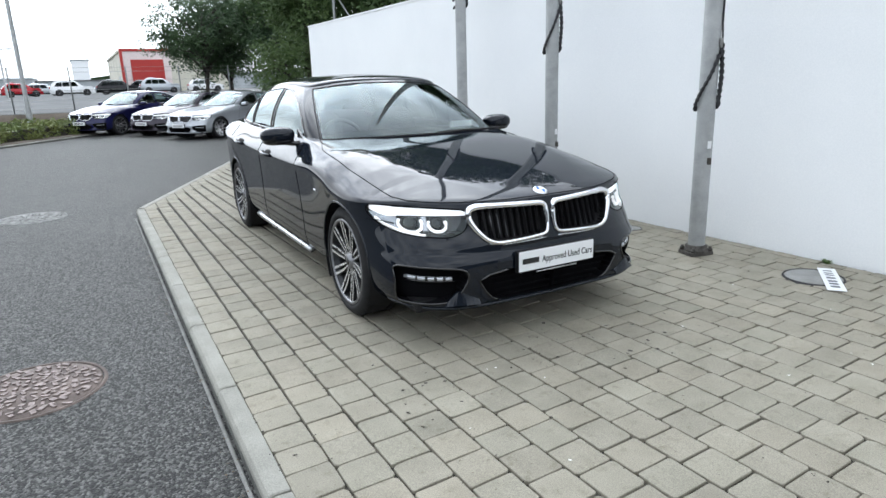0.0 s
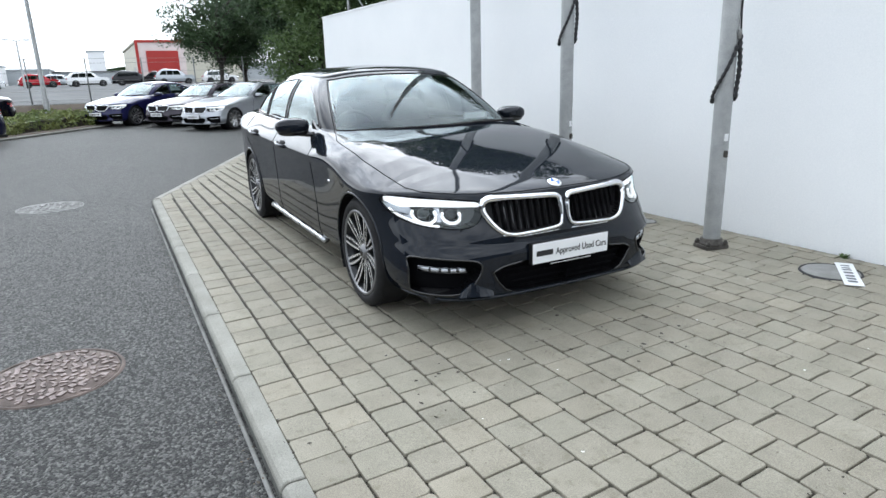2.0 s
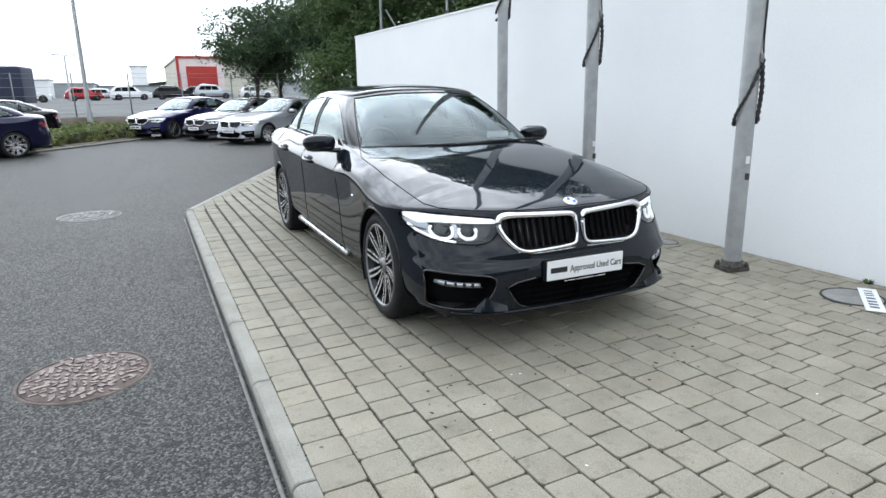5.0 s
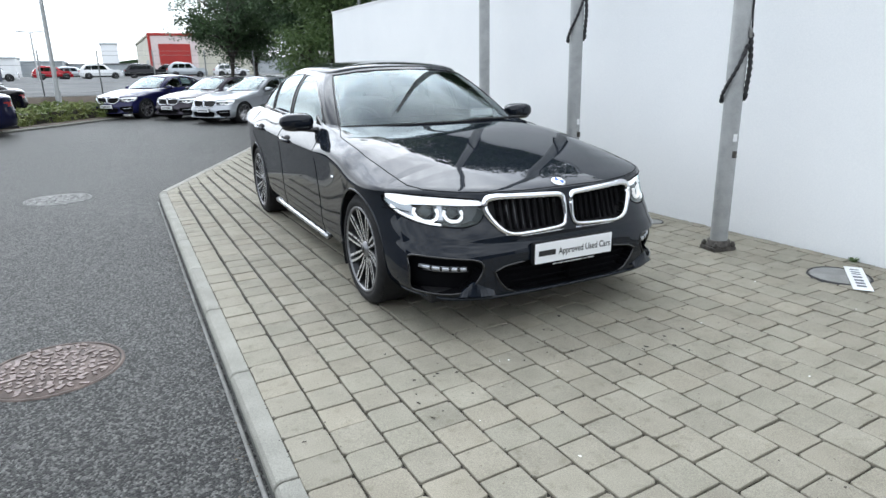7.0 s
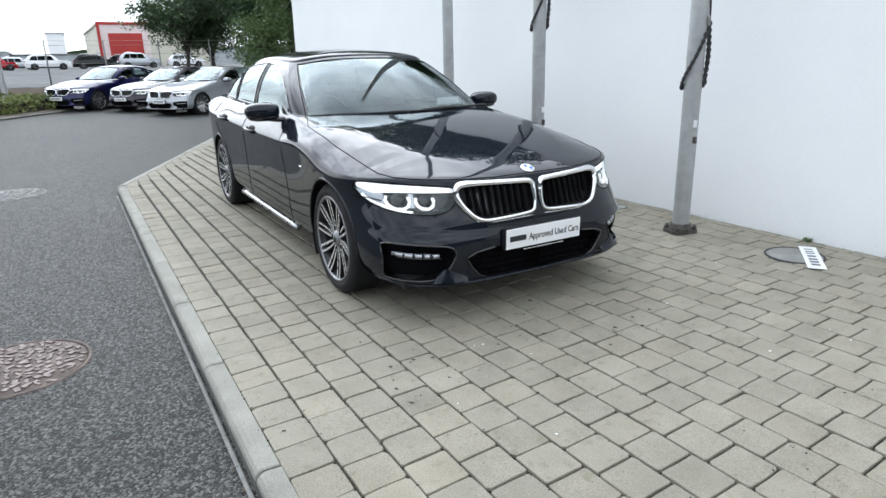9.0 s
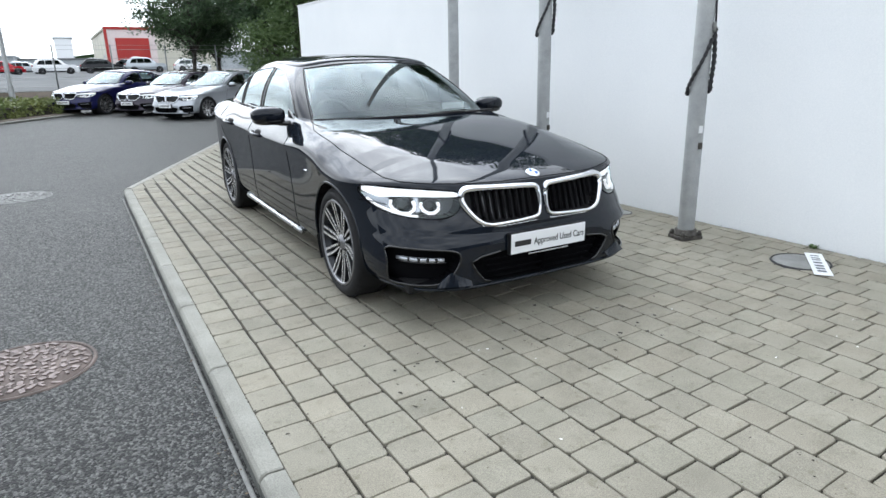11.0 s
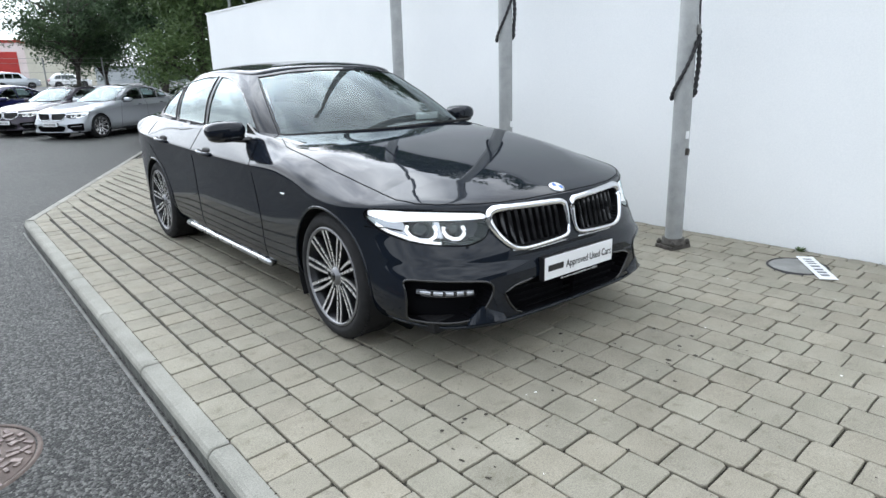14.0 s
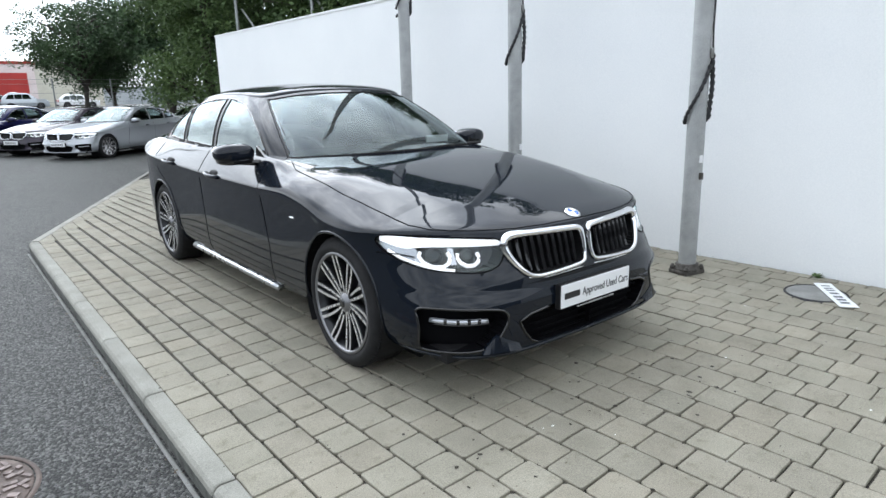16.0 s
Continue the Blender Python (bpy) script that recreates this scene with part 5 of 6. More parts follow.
    sheet_ = part("plate_sheet", box("plate_sheet", -0.26, 0.26, -0.901, -0.895, 0.383, 0.494, M_WHITE, 0.003, 2), holder, "white dealer plate with dark lettering")
    if detail:
        txt = bpy.data.curves.new("plate_text", "FONT")
        txt.body, txt.size, txt.extrude, txt.offset = "Approved Used Cars", 0.052, 0.0004, 0.0007
        ob_txt = bpy.data.objects.new("plate_text", txt)
        me_txt = bpy.data.meshes.new_from_object(ob_txt)
        bpy.data.objects.remove(ob_txt)
        me_txt.materials.clear()
        me_txt.materials.append(M_INK)
        part("lettering", me_txt, sheet_, m=pose(-0.108, -0.9016, 0.420, 90, 0, 0) @ Matrix.Diagonal((0.80, 1, 1, 1)))
        part("word_bar", box("word_bar", -0.238, -0.128, -0.9022, -0.9012, 0.423, 0.453, M_INK), sheet_)
        part("plate_clip", box("plate_clip", -0.14, 0.14, -0.9, -0.893, 0.366, 0.372, M_SATIN, 0.001, 1), holder)
    else:
        for i in range(7):
            part("bar", box("bar", -0.21 + 0.06 * i, -0.175 + 0.06 * i, -0.9022, -0.9012, 0.41, 0.465, M_INK), sheet_)
    bz = on_bonnet([(0.0, -0.738), (0.0, -0.737)])[0]
    badge = part("badge", lathe("badge", [(0.0, 0.009), (0.026, 0.0085), (0.034, 0.008), (0.039, 0.006), (0.041, 0.0)], M_CHROME, 32), car, "round badge", m=Matrix.Translation((0, float(bz[1]), float(bz[2]) + 0.003)) @ Matrix.Rotation(radians(24), 4, "X"))
    for q in range(4):
        verts = [(0, 0, 0.0093)] + [(0.026 * math.cos(t), 0.03 * math.sin(t), 0.0092) for t in np.linspace(q * math.pi / 2, (q + 1) * math.pi / 2, 9)]
        part("quadrant", mesh_of("quadrant", verts, [(0, i, i + 1) for i in range(1, 9)], M_BLUE if q % 2 else M_WHITE), badge)
    # underside and inside
    part("floor_pan", box("floor_pan", -0.78, 0.78, -0.70, 3.9, 0.19, 0.26, M_BLACK, 0.02, 2), car)
    part("engine_bay", box("engine_bay", -0.52, 0.52, -0.62, 0.62, 0.26, 0.70, M_BLACK, 0.05, 2), car)
    part("cabin_tub", box("cabin_tub", -0.76, 0.76, 0.62, 0.66, 0.26, 0.92, M_BLACK, 0.01, 2), car)
    part("parcel_shelf", box("parcel_shelf", -0.66, 0.66, 2.86, 3.45, 0.96, 1.04, M_DASH, 0.02, 2), car)
    for s in (-1, 1):
        part("door_lining", box("door_lining", s * 0.75 - 0.02, s * 0.75 + 0.02, 0.9, 3.0, 0.3, 0.965, M_DASH, 0.015, 2), car)
    part("dashboard", blob("dashboard", 0, 1.03, 0.90, 0.73, 0.34, 0.13, M_DASH, 3.5), car)
    part("cowl", blob("cowl", 0, 0.74, 0.95, 0.66, 0.12, 0.035, M_BLACK, 3.5), car)
    wheel_pts = [(0.185 * math.cos(t), 0, 0.185 * math.sin(t)) for t in np.linspace(0, 2 * math.pi, 32, endpoint=False)]
    steer = part("steering_wheel", tube("steering_wheel", wheel_pts, 0.016, M_SEAT, 8, closed=True), car, m=pose(-0.37, 1.36, 0.93, -22, 0, 0))
    part("steering_boss", blob("steering_boss", 0, 0, 0, 0.07, 0.03, 0.06, M_SEAT, 2.6), steer)
    for sx in (-0.37, 0.37):
        seat = part("front_seat", blob("front_seat", sx, 1.78, 0.50, 0.25, 0.27, 0.10, M_SEAT, 3), car)
        part("seat_back", blob("seat_back", 0, 0, 0, 0.245, 0.085, 0.34, M_SEAT, 3), seat, m=pose(sx, 2.06, 0.84, 16, 0, 0))
        part("head_rest", blob("head_rest", 0, 0, 0, 0.135, 0.055, 0.085, M_SEAT, 2.8), seat, m=pose(sx, 2.16, 1.225, 10, 0, 0))
    bench = part("rear_bench", blob("rear_bench", 0, 2.68, 0.52, 0.66, 0.27, 0.12, M_SEAT, 3.5), car)
    part("bench_back", blob("bench_back", 0, 0, 0, 0.66, 0.10, 0.32, M_SEAT, 3.5), bench, m=pose(0, 2.92, 0.82, 18, 0, 0))
    for sx in (-0.38, 0.38):
        part("bench_rest", blob("bench_rest", sx, 3.03, 1.12, 0.12, 0.05, 0.07, M_SEAT, 2.8), bench)
    part("inner_mirror", blob("inner_mirror", 0, 1.36, 1.29, 0.12, 0.02, 0.035, M_BLACK, 3), car)
    for sx in (-0.10, 0.42):
        wip = [Vector((sx + 0.55 * t - (0.25 if sx > 0 else 0), 0.665 + 0.05 * abs(sx + 0.55 * t - 0.25) + 0.02 * t, 1.006 + 0.012 * t)) for t in np.linspace(0, 1, 9)]
        part("wiper", tube("wiper", wip, 0.009, M_BLACK, 6), car)
    if detail:
        part("tax_disc", box("tax_disc", 0.40, 0.60, 0.945, 0.95, 1.025, 1.075, M_WHITE, 0.001, 1), car, "small paper in the windscreen corner")
    return car


saloon(Matrix.Identity(4), M_PAINT, "dark graphite metallic saloon car parked on the block paving", True)


# ---- parked cars on the forecourt ----
def parked(wheel_x, wheel_y, turn, corner, scale=1.0):
    """Pose of a saloon whose named wheel stands at a place. corner: the wheel in the car's own frame."""
    r = Matrix.Rotation(radians(turn), 4, "Z")
    o = Vector((wheel_x, wheel_y, 0)) - (r @ Vector((corner[0], corner[1], 0)) * scale)
    return Matrix.Translation((o.x, o.y, ground_z(wheel_y) - 0.002)) @ r @ Matrix.Scale(scale, 4)


M_BLUE_PAINT = paint("deep_blue_paint", (0.009, 0.010, 0.055), 0.1, 0.4)
M_DARK_PAINT = paint("dark_brown_grey_paint", (0.028, 0.022, 0.034), 0.2, 0.35)
M_SILVER_PAINT = paint("silver_paint", (0.40, 0.42, 0.45), 0.6, 0.34)
M_NAVY_PAINT = paint("navy_paint", (0.008, 0.009, 0.035), 0.4, 0.35)
M_BLACK_PAINT = paint("black_paint", (0.006, 0.006, 0.008), 0.3, 0.3)
M_WHITE_PAINT = paint("white_paint", (0.72, 0.73, 0.74), 0.0, 0.35)
M_RED_PAINT = paint("red_paint", (0.35, 0.012, 0.02), 0.1, 0.35)
M_GREY_PAINT = paint("pale_grey_paint", (0.40, 0.43, 0.46), 0.5, 0.35)
FL, RL = (0.908, 0.0), (0.908, WHEELBASE)
ROWED = "saloons parked in a row"
first = saloon(parked(-1.17, 21.2, -47, FL), M_BLUE_PAINT, "deep blue saloon parked beside a low hedge", False, ROWED)


def another(m, paint_m, label, group=""):
    """A copy of the first parked saloon in other paint."""
    ob = tagged(copy_thing(first, m), label, "car", group)
    if not group:
        del ob["group"]
    for o in ob.children_recursive:
        for slot in o.material_slots:
            if slot.material == M_BLUE_PAINT:
                slot.link = "OBJECT"
                slot.material = paint_m
    return ob


another(parked(1.38, 16.75, -55, FL, 0.955), M_SILVER_PAINT, "silver saloon car parked in a row on asphalt", ROWED)
another(parked(0.55, 19.3, -52, FL, 0.955), M_DARK_PAINT, "dark brownish saloon parked between two cars", ROWED)
another(parked(4.9, 20.6, -58, FL, 0.955), M_WHITE_PAINT, "white saloon parked behind the silver one", ROWED)
another(parked(-5.2, 15.75, -60, RL), M_NAVY_PAINT, "navy saloon parked with its tail towards the hedge")
another(parked(-5.6, 22.6, -60, RL), M_BLACK_PAINT, "black saloon parked beyond the hedge")


def far_car(x, y, turn, material, label, length=4.5, height=1.65, van=False, name="car"):
    """Upright hatchback, off-roader or van seen far off: lofted body, glass, lamps and wheels."""
    thing = tagged(empty(name, pose(x, y, ground_z(y), 0, 0, turn)), label, "van" if van else "car", "cars in the far yard")
    L, H = length, height
    ys = np.linspace(0, 1, 34)
    if van:
        top = curve(ys, [0, 0.04, 0.14, 0.25, 0.3, 0.9, 1.0], [0.42, 0.46, 0.55, 0.93, 0.99, 1.0, 0.97])
    else:
        top = curve(ys, [0, 0.04, 0.25, 0.40, 0.55, 0.85, 0.96, 1.0], [0.40, 0.52, 0.63, 0.95, 1.0, 0.95, 0.66, 0.45])
    belt = np.minimum(top, 0.62)
    verts, faces = [], []
    for i, u in enumerate(ys):
        w = 0.9 * (1 - abs(2 * u - 1) ** 7 * 0.22)
        t, b = top[i] * H, belt[i] * H
        k = 0.8 if not van else 0.93
        over = (t - b) / (0.4 * H)
        wt = w * (1 - (1 - k) * min(1, over))
        sec = [(w * 0.9, 0.24), (w, 0.36), (w, 0.5 * b + 0.2), (w * 0.97, b - 0.02), (wt * 0.99, (b + t) / 2 + 0.02), (wt * 0.94, t - 0.07 * over - 0.01), (wt * 0.75, t - 0.01), (0.0, t + 0.015)]
        ring = sec + [(-a, c) for a, c in sec[-2::-1]]
        verts += [(a, u * L, c) for a, c in ring]
    n = len(ring)
    for i in range(33):
        faces += [(i * n + j, i * n + j + 1, (i + 1) * n + j + 1, (i + 1) * n + j) for j in range(n - 1)]
    faces += [tuple(range(n)), tuple(range(33 * n, 34 * n))]
    part("body", mesh_of("body", verts, faces, material, True), thing)
    for s in (-1, 1):
        part("sill", box("sill", s * 0.87 - 0.04, s * 0.87 + 0.04, 0.26 * L, 0.72 * L, 0.2, 0.36, M_BLACK, 0.02, 2), thing)
    part("front_grille", box("front_grille", -0.5, 0.5, -0.03, 0.05, 0.30, 0.34 * H + 0.04, M_BLACK, 0.02, 2), thing)
    part("rear_bumper", box("rear_bumper", -0.78, 0.78, L - 0.08, L + 0.03, 0.26, 0.44, M_BLACK, 0.03, 2), thing)
    lo, hi = 0.63 * H, 0.92 * H
    if not van:
        panes = [((0.36, 0.42, 0.54, 0.54), (lo, hi - 0.02, hi, lo)), ((0.555, 0.555, 0.70, 0.70), (lo, hi, hi - 0.01, lo)), ((0.715, 0.715, 0.82, 0.88), (lo, hi - 0.01, hi - 0.06, lo + 0.02))]
    else:
        panes = [((0.20, 0.255, 0.33, 0.33), (0.58 * H, 0.86 * H, 0.87 * H, 0.57 * H))]
    for s in (-1, 1):
        for us, zs in panes:
            quad = [(u * L, z) for u, z in zip(us, zs)]
            part("side_window", prism("side_window", quad, s * (0.74 if not van else 0.84), s * (0.868 if not van else 0.885), M_GLASS_SIDE, "x"), thing)
    u0, u1 = (0.265, 0.39) if not van else (0.15, 0.245)
    z0, z1 = (0.66 * H, 0.935 * H) if not van else (0.58 * H, 0.91 * H)
    verts = [(-0.68, u0 * L, z0 + 0.02), (0.68, u0 * L, z0 + 0.02), (0.56, u1 * L, z1 + 0.015), (-0.56, u1 * L, z1 + 0.015)]
    part("windscreen", mesh_of("windscreen", verts + [(a, b + 0.03, c - 0.02) for a, b, c in verts], [(0, 1, 2, 3), (4, 7, 6, 5), (0, 4, 5, 1), (1, 5, 6, 2), (2, 6, 7, 3), (3, 7, 4, 0)], M_GLASS_SIDE), thing)
    for s in (-1, 1):
        part("headlight", blob("headlight", s * 0.66, 0.10, 0.46 * H, 0.16, 0.09, 0.06, M_REFLECTOR, 3), thing)
        part("tail_lamp", blob("tail_lamp", s * 0.72, L - 0.08, 0.56 * H, 0.10, 0.06, 0.10, M_TAIL, 3), thing)
        for yy in (0.19 * L, 0.79 * L):
            whl = part("wheel", lathe("wheel", [(0.0, -0.2), (0.33, -0.2), (0.34, -0.16), (0.34, -0.03), (0.32, 0.0), (0.23, 0.005)], M_RUBBER, 24, "x"), thing, m=pose(s * 0.915, yy, 0.335, 0, 0, 0 if s > 0 else 180))
            part("rim", lathe("rim", [(0.0, 0.0), (0.06, 0.006), (0.07, -0.02), (0.2, -0.02), (0.20, 0.008), (0.215, 0.004)], M_RIM_LIP, 20, "x"), whl)
            part("arch_liner", lathe("arch_liner", [(0.0, -0.05), (0.40, -0.05), (0.40, -0.16), (0.0, -0.16)], M_BLACK, 24, "x"), thing, m=pose(s * 0.955, yy, 0.35, 0, 0, 0 if s > 0 else 180))
            part("arch", tube("arch", [(s * 0.895, yy + 0.37 * math.cos(t), 0.335 + 0.37 * math.sin(t)) for t in np.linspace(0.1, 3.04, 14)], 0.03, M_BLACK, 6), thing)
    return thing


M_GLASS_SIDE = glass("far_car_glass", (0.05, 0.06, 0.065), 1.9)
far_car(-4.4, 91.0, 88, M_GREY_PAINT, "pale grey hatchback parked in the far yard", 4.2, 1.45)
far_car(-0.9, 84, 93, M_WHITE_PAINT, "white off-roader parked in the far yard", 4.7, 1.68)
far_car(4.1, 84.5, 86, M_BLACK_PAINT, "dark off-roader parked in the far yard", 4.8, 1.68)
far_car(8.0, 93, 80, M_BLACK_PAINT, "black estate parked behind the others", 4.6, 1.6)
far_car(8.9, 85, 88, M_GREY_PAINT, "pale people carrier parked beneath the tree", 4.8, 1.8)
far_car(14.0, 84, 88, M_WHITE_PAINT, "white hatchback glimpsed below the tree crown", 4.4, 1.55)
far_car(-6.3, 85, 100, M_RED_PAINT, "red hatchback parked in the far yard", 4.1, 1.5)
far_car(-10.5, 74.0, 95, M_WHITE_PAINT, "white hatchback parked in the far yard", 4.2, 1.55)
far_car(-13.0, 77.0, 60, M_GREY_PAINT, "grey van parked in the far yard", 5.0, 2.1, True, "van")
far_car(-15.5, 73.0, 100, M_WHITE_PAINT, "white estate parked in the far yard", 4.4, 1.5)
far_car(-19.0, 72.0, 92, M_BLACK_PAINT, "black hatchback at the end of the far yard", 4.4, 1.5)
M_VAN_TAIL = plain("dull_blue_panel", (0.035, 0.042, 0.07), 0.7, 0, 0, 0.2)
van = far_car(-12.15, 30.8, -98, M_WHITE_PAINT, "white panel van with a dark tail on the far road", 5.6, 2.1, True, "van")
part("tail_panel", box("tail_panel", -0.915, 0.915, 4.35, 5.63, 0.5, 2.09, M_VAN_TAIL, 0.12, 3), van, "dark blue rear panels")

# ---- hedge island, bank and fence ----
def leaf_cloud(name, centres, count, size, material, rng, spread):
    """Many small leaves scattered in clumps."""
    g = np.random.default_rng(rng.randrange(10 ** 6))
    c = np.repeat(np.array(centres), count, 0)
    n = len(c)
    unit = lambda a: a / np.maximum(np.linalg.norm(a, axis=1, keepdims=True), 1e-3)
    d = unit(g.normal(size=(n, 3))) * (c[:, 3] * g.uniform(0.25, 1, n) ** 0.5)[:, None]
    p = c[:, :3] + d * np.array(spread)
    a = unit(g.normal(size=(n, 3)) * (1, 1, 0.6))
    b = unit(np.cross(a, g.normal(size=(n, 3))))
    s = (size * g.uniform(0.6, 1.35, n))[:, None]
    verts = np.stack([p - a * s, p + b * s * 0.5, p + a * s, p - b * s * 0.5], 1).reshape(-1, 3)
    return mesh_of(name, verts.tolist(), np.arange(4 * n).reshape(-1, 4).tolist(), material)


HX0, HY0, HX1, HY1 = -2.75, 22.4, -7.6, 15.2


def hedge_at(u, side=0.0):
    dx, dy = HX1 - HX0, HY1 - HY0
    k = math.hypot(dx, dy)
    return HX0 + u * dx - side * dy / k, HY0 + u * dy + side * dx / k


rh = random.Random(21)
hedge = tagged(empty("hedge"), "low clipped green and yellowish hedge behind a kerb", "hedge")
crown_pts = []
for i in range(60):
    u = i / 59
    for j in range(7):
        ox, oy = hedge_at(u, rh.uniform(-0.75, 0.72))
        crown_pts.append((ox + rh.uniform(-0.1, 0.1), oy, ROAD + 0.10 + rh.uniform(0.02, 0.50) * (0.8 + 0.2 * math.sin(9 * u)), 0.16))
part("foliage", leaf_cloud("foliage", crown_pts, 44, 0.045, M_HEDGE, rh, (1, 1, 0.8)), hedge)
v_, f_ = [], []
for i in range(2):
    for sd in (-0.6, 0.45):
        hx, hy = hedge_at(i, sd)
        v_ += [(hx, hy, ROAD - 0.05), (hx, hy, ROAD + 0.40)]
part("inner_twig", mesh_of("inner_twig", v_, [(0, 4, 5, 1), (2, 3, 7, 6), (0, 1, 3, 2), (4, 6, 7, 5), (1, 5, 7, 3)], M_BARK), hedge)
island = tagged(empty("island_kerb"), "grey concrete kerb round the hedge bed", "kerb", kind="structure")
turn_h = math.degrees(math.atan2(HY1 - HY0, HX1 - HX0)) - 90
for i in range(9):
    part("kerb_stone", stone, island, m=pose(*hedge_at(i * 0.107, 0.98), ROAD + 0.07, 0, 0, turn_h))
v_ = []
for i in range(2):
    for sd in (-1.4, 0.98):
        hx, hy = hedge_at(i, sd)
        v_ += [(hx, hy, ROAD - 0.1), (hx, hy, ROAD + 0.09)]
tagged(part("hedge_bed", mesh_of("hedge_bed", v_, [(0, 4, 5, 1), (2, 3, 7, 6), (0, 1, 3, 2), (4, 6, 7, 5), (1, 5, 7, 3)], M_BANK)), "earth bed beneath the hedge", "soil", kind="structure")

bank_v, bank_f = [], []
for i, bx in enumerate(np.linspace(-60, 60, 81)):
    j = lambda a: rh.uniform(-a, a)
    bank_v += [(bx, 24.7 + j(0.1), ROAD - 0.02), (bx, 25.0 + j(0.1), 0.25 + j(0.06)), (bx, 25.25 + j(0.08), 0.62 + j(0.05)), (bx, 25.9, 0.60)]
    if i:
        o = 4 * i
        bank_f += [(o - 4 + k, o + k, o + k + 1, o - 3 + k) for k in range(3)]
tagged(part("bank", mesh_of("bank", bank_v, bank_f, M_BANK, True)), "low brown earth bank along the upper yard", "bank", kind="structure")
tagged(part("upper_yard", mesh_of("upper_yard", [(x_, y_, ground_z(y_) + 0.012) for y_ in (25.9, 70, 119) for x_ in (-70, 70)], [(0, 1, 3, 2), (2, 3, 5, 4)], M_ROAD_FAR)), "pale worn tarmac of the upper yard", "tarmac", kind="structure")
fence = tagged(empty("wire_fence"), "grey wire fence on slim posts along the bank", "fence")
for i in range(23):
    fx = -21 + i * 2.05
    part("post", tube("post", [(fx, 26.2, 0.55), (fx, 26.2, 2.35)], 0.028, M_WIRE, 6), fence)
for zz in (0.75, 1.1, 1.45, 1.8, 2.15, 2.32):
    part("wire", tube("wire", [(-21, 26.2, zz), (24.2, 26.2, zz)], 0.006, M_WIRE, 4), fence)

# ---- lamp posts ----
def street_lamp(x, y, height, r, label, heads=1):
    thing = tagged(empty("street_lamp", pose(x, y, ground_z(y))), label, "street lamp")
    part("post", lathe("post", [(r * 1.3, 0), (r * 1.3, 0.9), (r, 1.0), (r * 0.6, height)], M_POLE, 14), thing)
    for k in range(heads):
        s = 1 if k == 0 else -1
        part("arm", tube("arm", [(0, 0, height - 0.05), (s * 0.3, 0, height + 0.05), (s * 0.7, 0, height + 0.08)], r * 0.4, M_POLE, 6), thing)
        part("lantern", blob("lantern", s * 0.95, 0, height + 0.08, 0.32, 0.13, 0.06, M_POLE, 2.6), thing)
    return thing


street_lamp(-3.95, 23.4, 9.5, 0.075, "tall slim grey street lamp behind the hedge")
street_lamp(-9.2, 78.0, 4.9, 0.10, "short far street lamp with two heads", 2)
street_lamp(-13.5, 66.0, 11.5, 0.09, "tall far street lamp in the upper yard", 2)

# ---- far buildings ----
def shed(x0, x1, y0, y1, z1, wall_m, roof_m, label, skew=0.0, name="shed", bands=6):
    """Box building with wall sheets, a roof slab and a row of cladding ribs."""
    z0 = ground_z((y0 + y1) / 2) - 1
    thing = tagged(empty(name, pose(x0, y0, 0, 0, 0, skew)), label, "building")
    part("wall", box("wall", 0, x1 - x0, 0, y1 - y0, z0, z1, wall_m), thing)
    part("roof", box("roof", -0.25, x1 - x0 + 0.25, -0.25, y1 - y0 + 0.25, z1 + 0.01, z1 + 0.35, roof_m, 0.05, 2), thing)
    for k in range(bands):
        xx = (x1 - x0) * (k + 0.5) / bands
        part("rib", box("rib", xx - 0.06, xx + 0.06, -0.08, -0.005, z0, z1 - 0.1, wall_m), thing)
    return thing


red = shed(3.7, 19.0, 106.0, 146.0, 7.15, M_CREAM, M_CREAM, "cream warehouse with a red framed front", 0.8, "warehouse", 0)
part("front_frame", box("front_frame", -0.05, 6.7, -0.3, -0.01, 0.3, 7.1, M_PINK), red)
part("front_panel", box("front_panel", 1.1, 5.7, -0.5, -0.31, 0.6, 5.9, M_RED), red, "red front panel")
part("front_coping", box("front_coping", -0.3, 6.9, -0.42, -0.02, 7.1, 7.5, M_RED), red)
part("edge_post", box("edge_post", -0.3, 0.1, -0.4, 0.1, 0.2, 7.2, M_RED), red)
for k in range(5):
    part("wall_panel", box("wall_panel", -0.12, -0.005, 1 + 7.6 * k, 8 + 7.6 * k, 0.2, 6.6, M_CREAM), red)
part("side_door", box("side_door", -0.2, -0.125, 6, 9, 0.4, 3.6, M_GREY_SHED), red)
shed(-3.9, 0.2, 195.0, 206.0, 9.4, M_WHITE, M_GREY_SHED, "tall pale industrial block in the distance", 0, "tower_block", 3)
shed(-70, -12, 170.0, 190.0, 4.4, M_GREY_SHED, M_GREY_SHED, "long low grey shed in the distance", 0, "shed", 12)
shed(-30, -20, 160.0, 168.0, 5.0, M_WHITE, M_GREY_SHED, "small white building in the distance", 0, "shed", 4)
shed(-12, 4, 182.0, 190.0, 3.9, M_GREY_SHED, M_FACADE, "low dark roofed shed in the distance", 0, "shed", 6)
shed(20, 80, 150.0, 170.0, 4.6, M_GREY_SHED, M_GREY_SHED, "long grey shed behind the trees", 0, "shed", 10)
ridge_v = []
for i in range(90):
    rx = -500 + i * 12
    ridge_v += [(rx, 420, 1.0), (rx, 420 + 8 * math.sin(i), 8.0 + 2.2 * math.sin(i * 0.31) + 1.2 * math.sin(i * 0.9))]
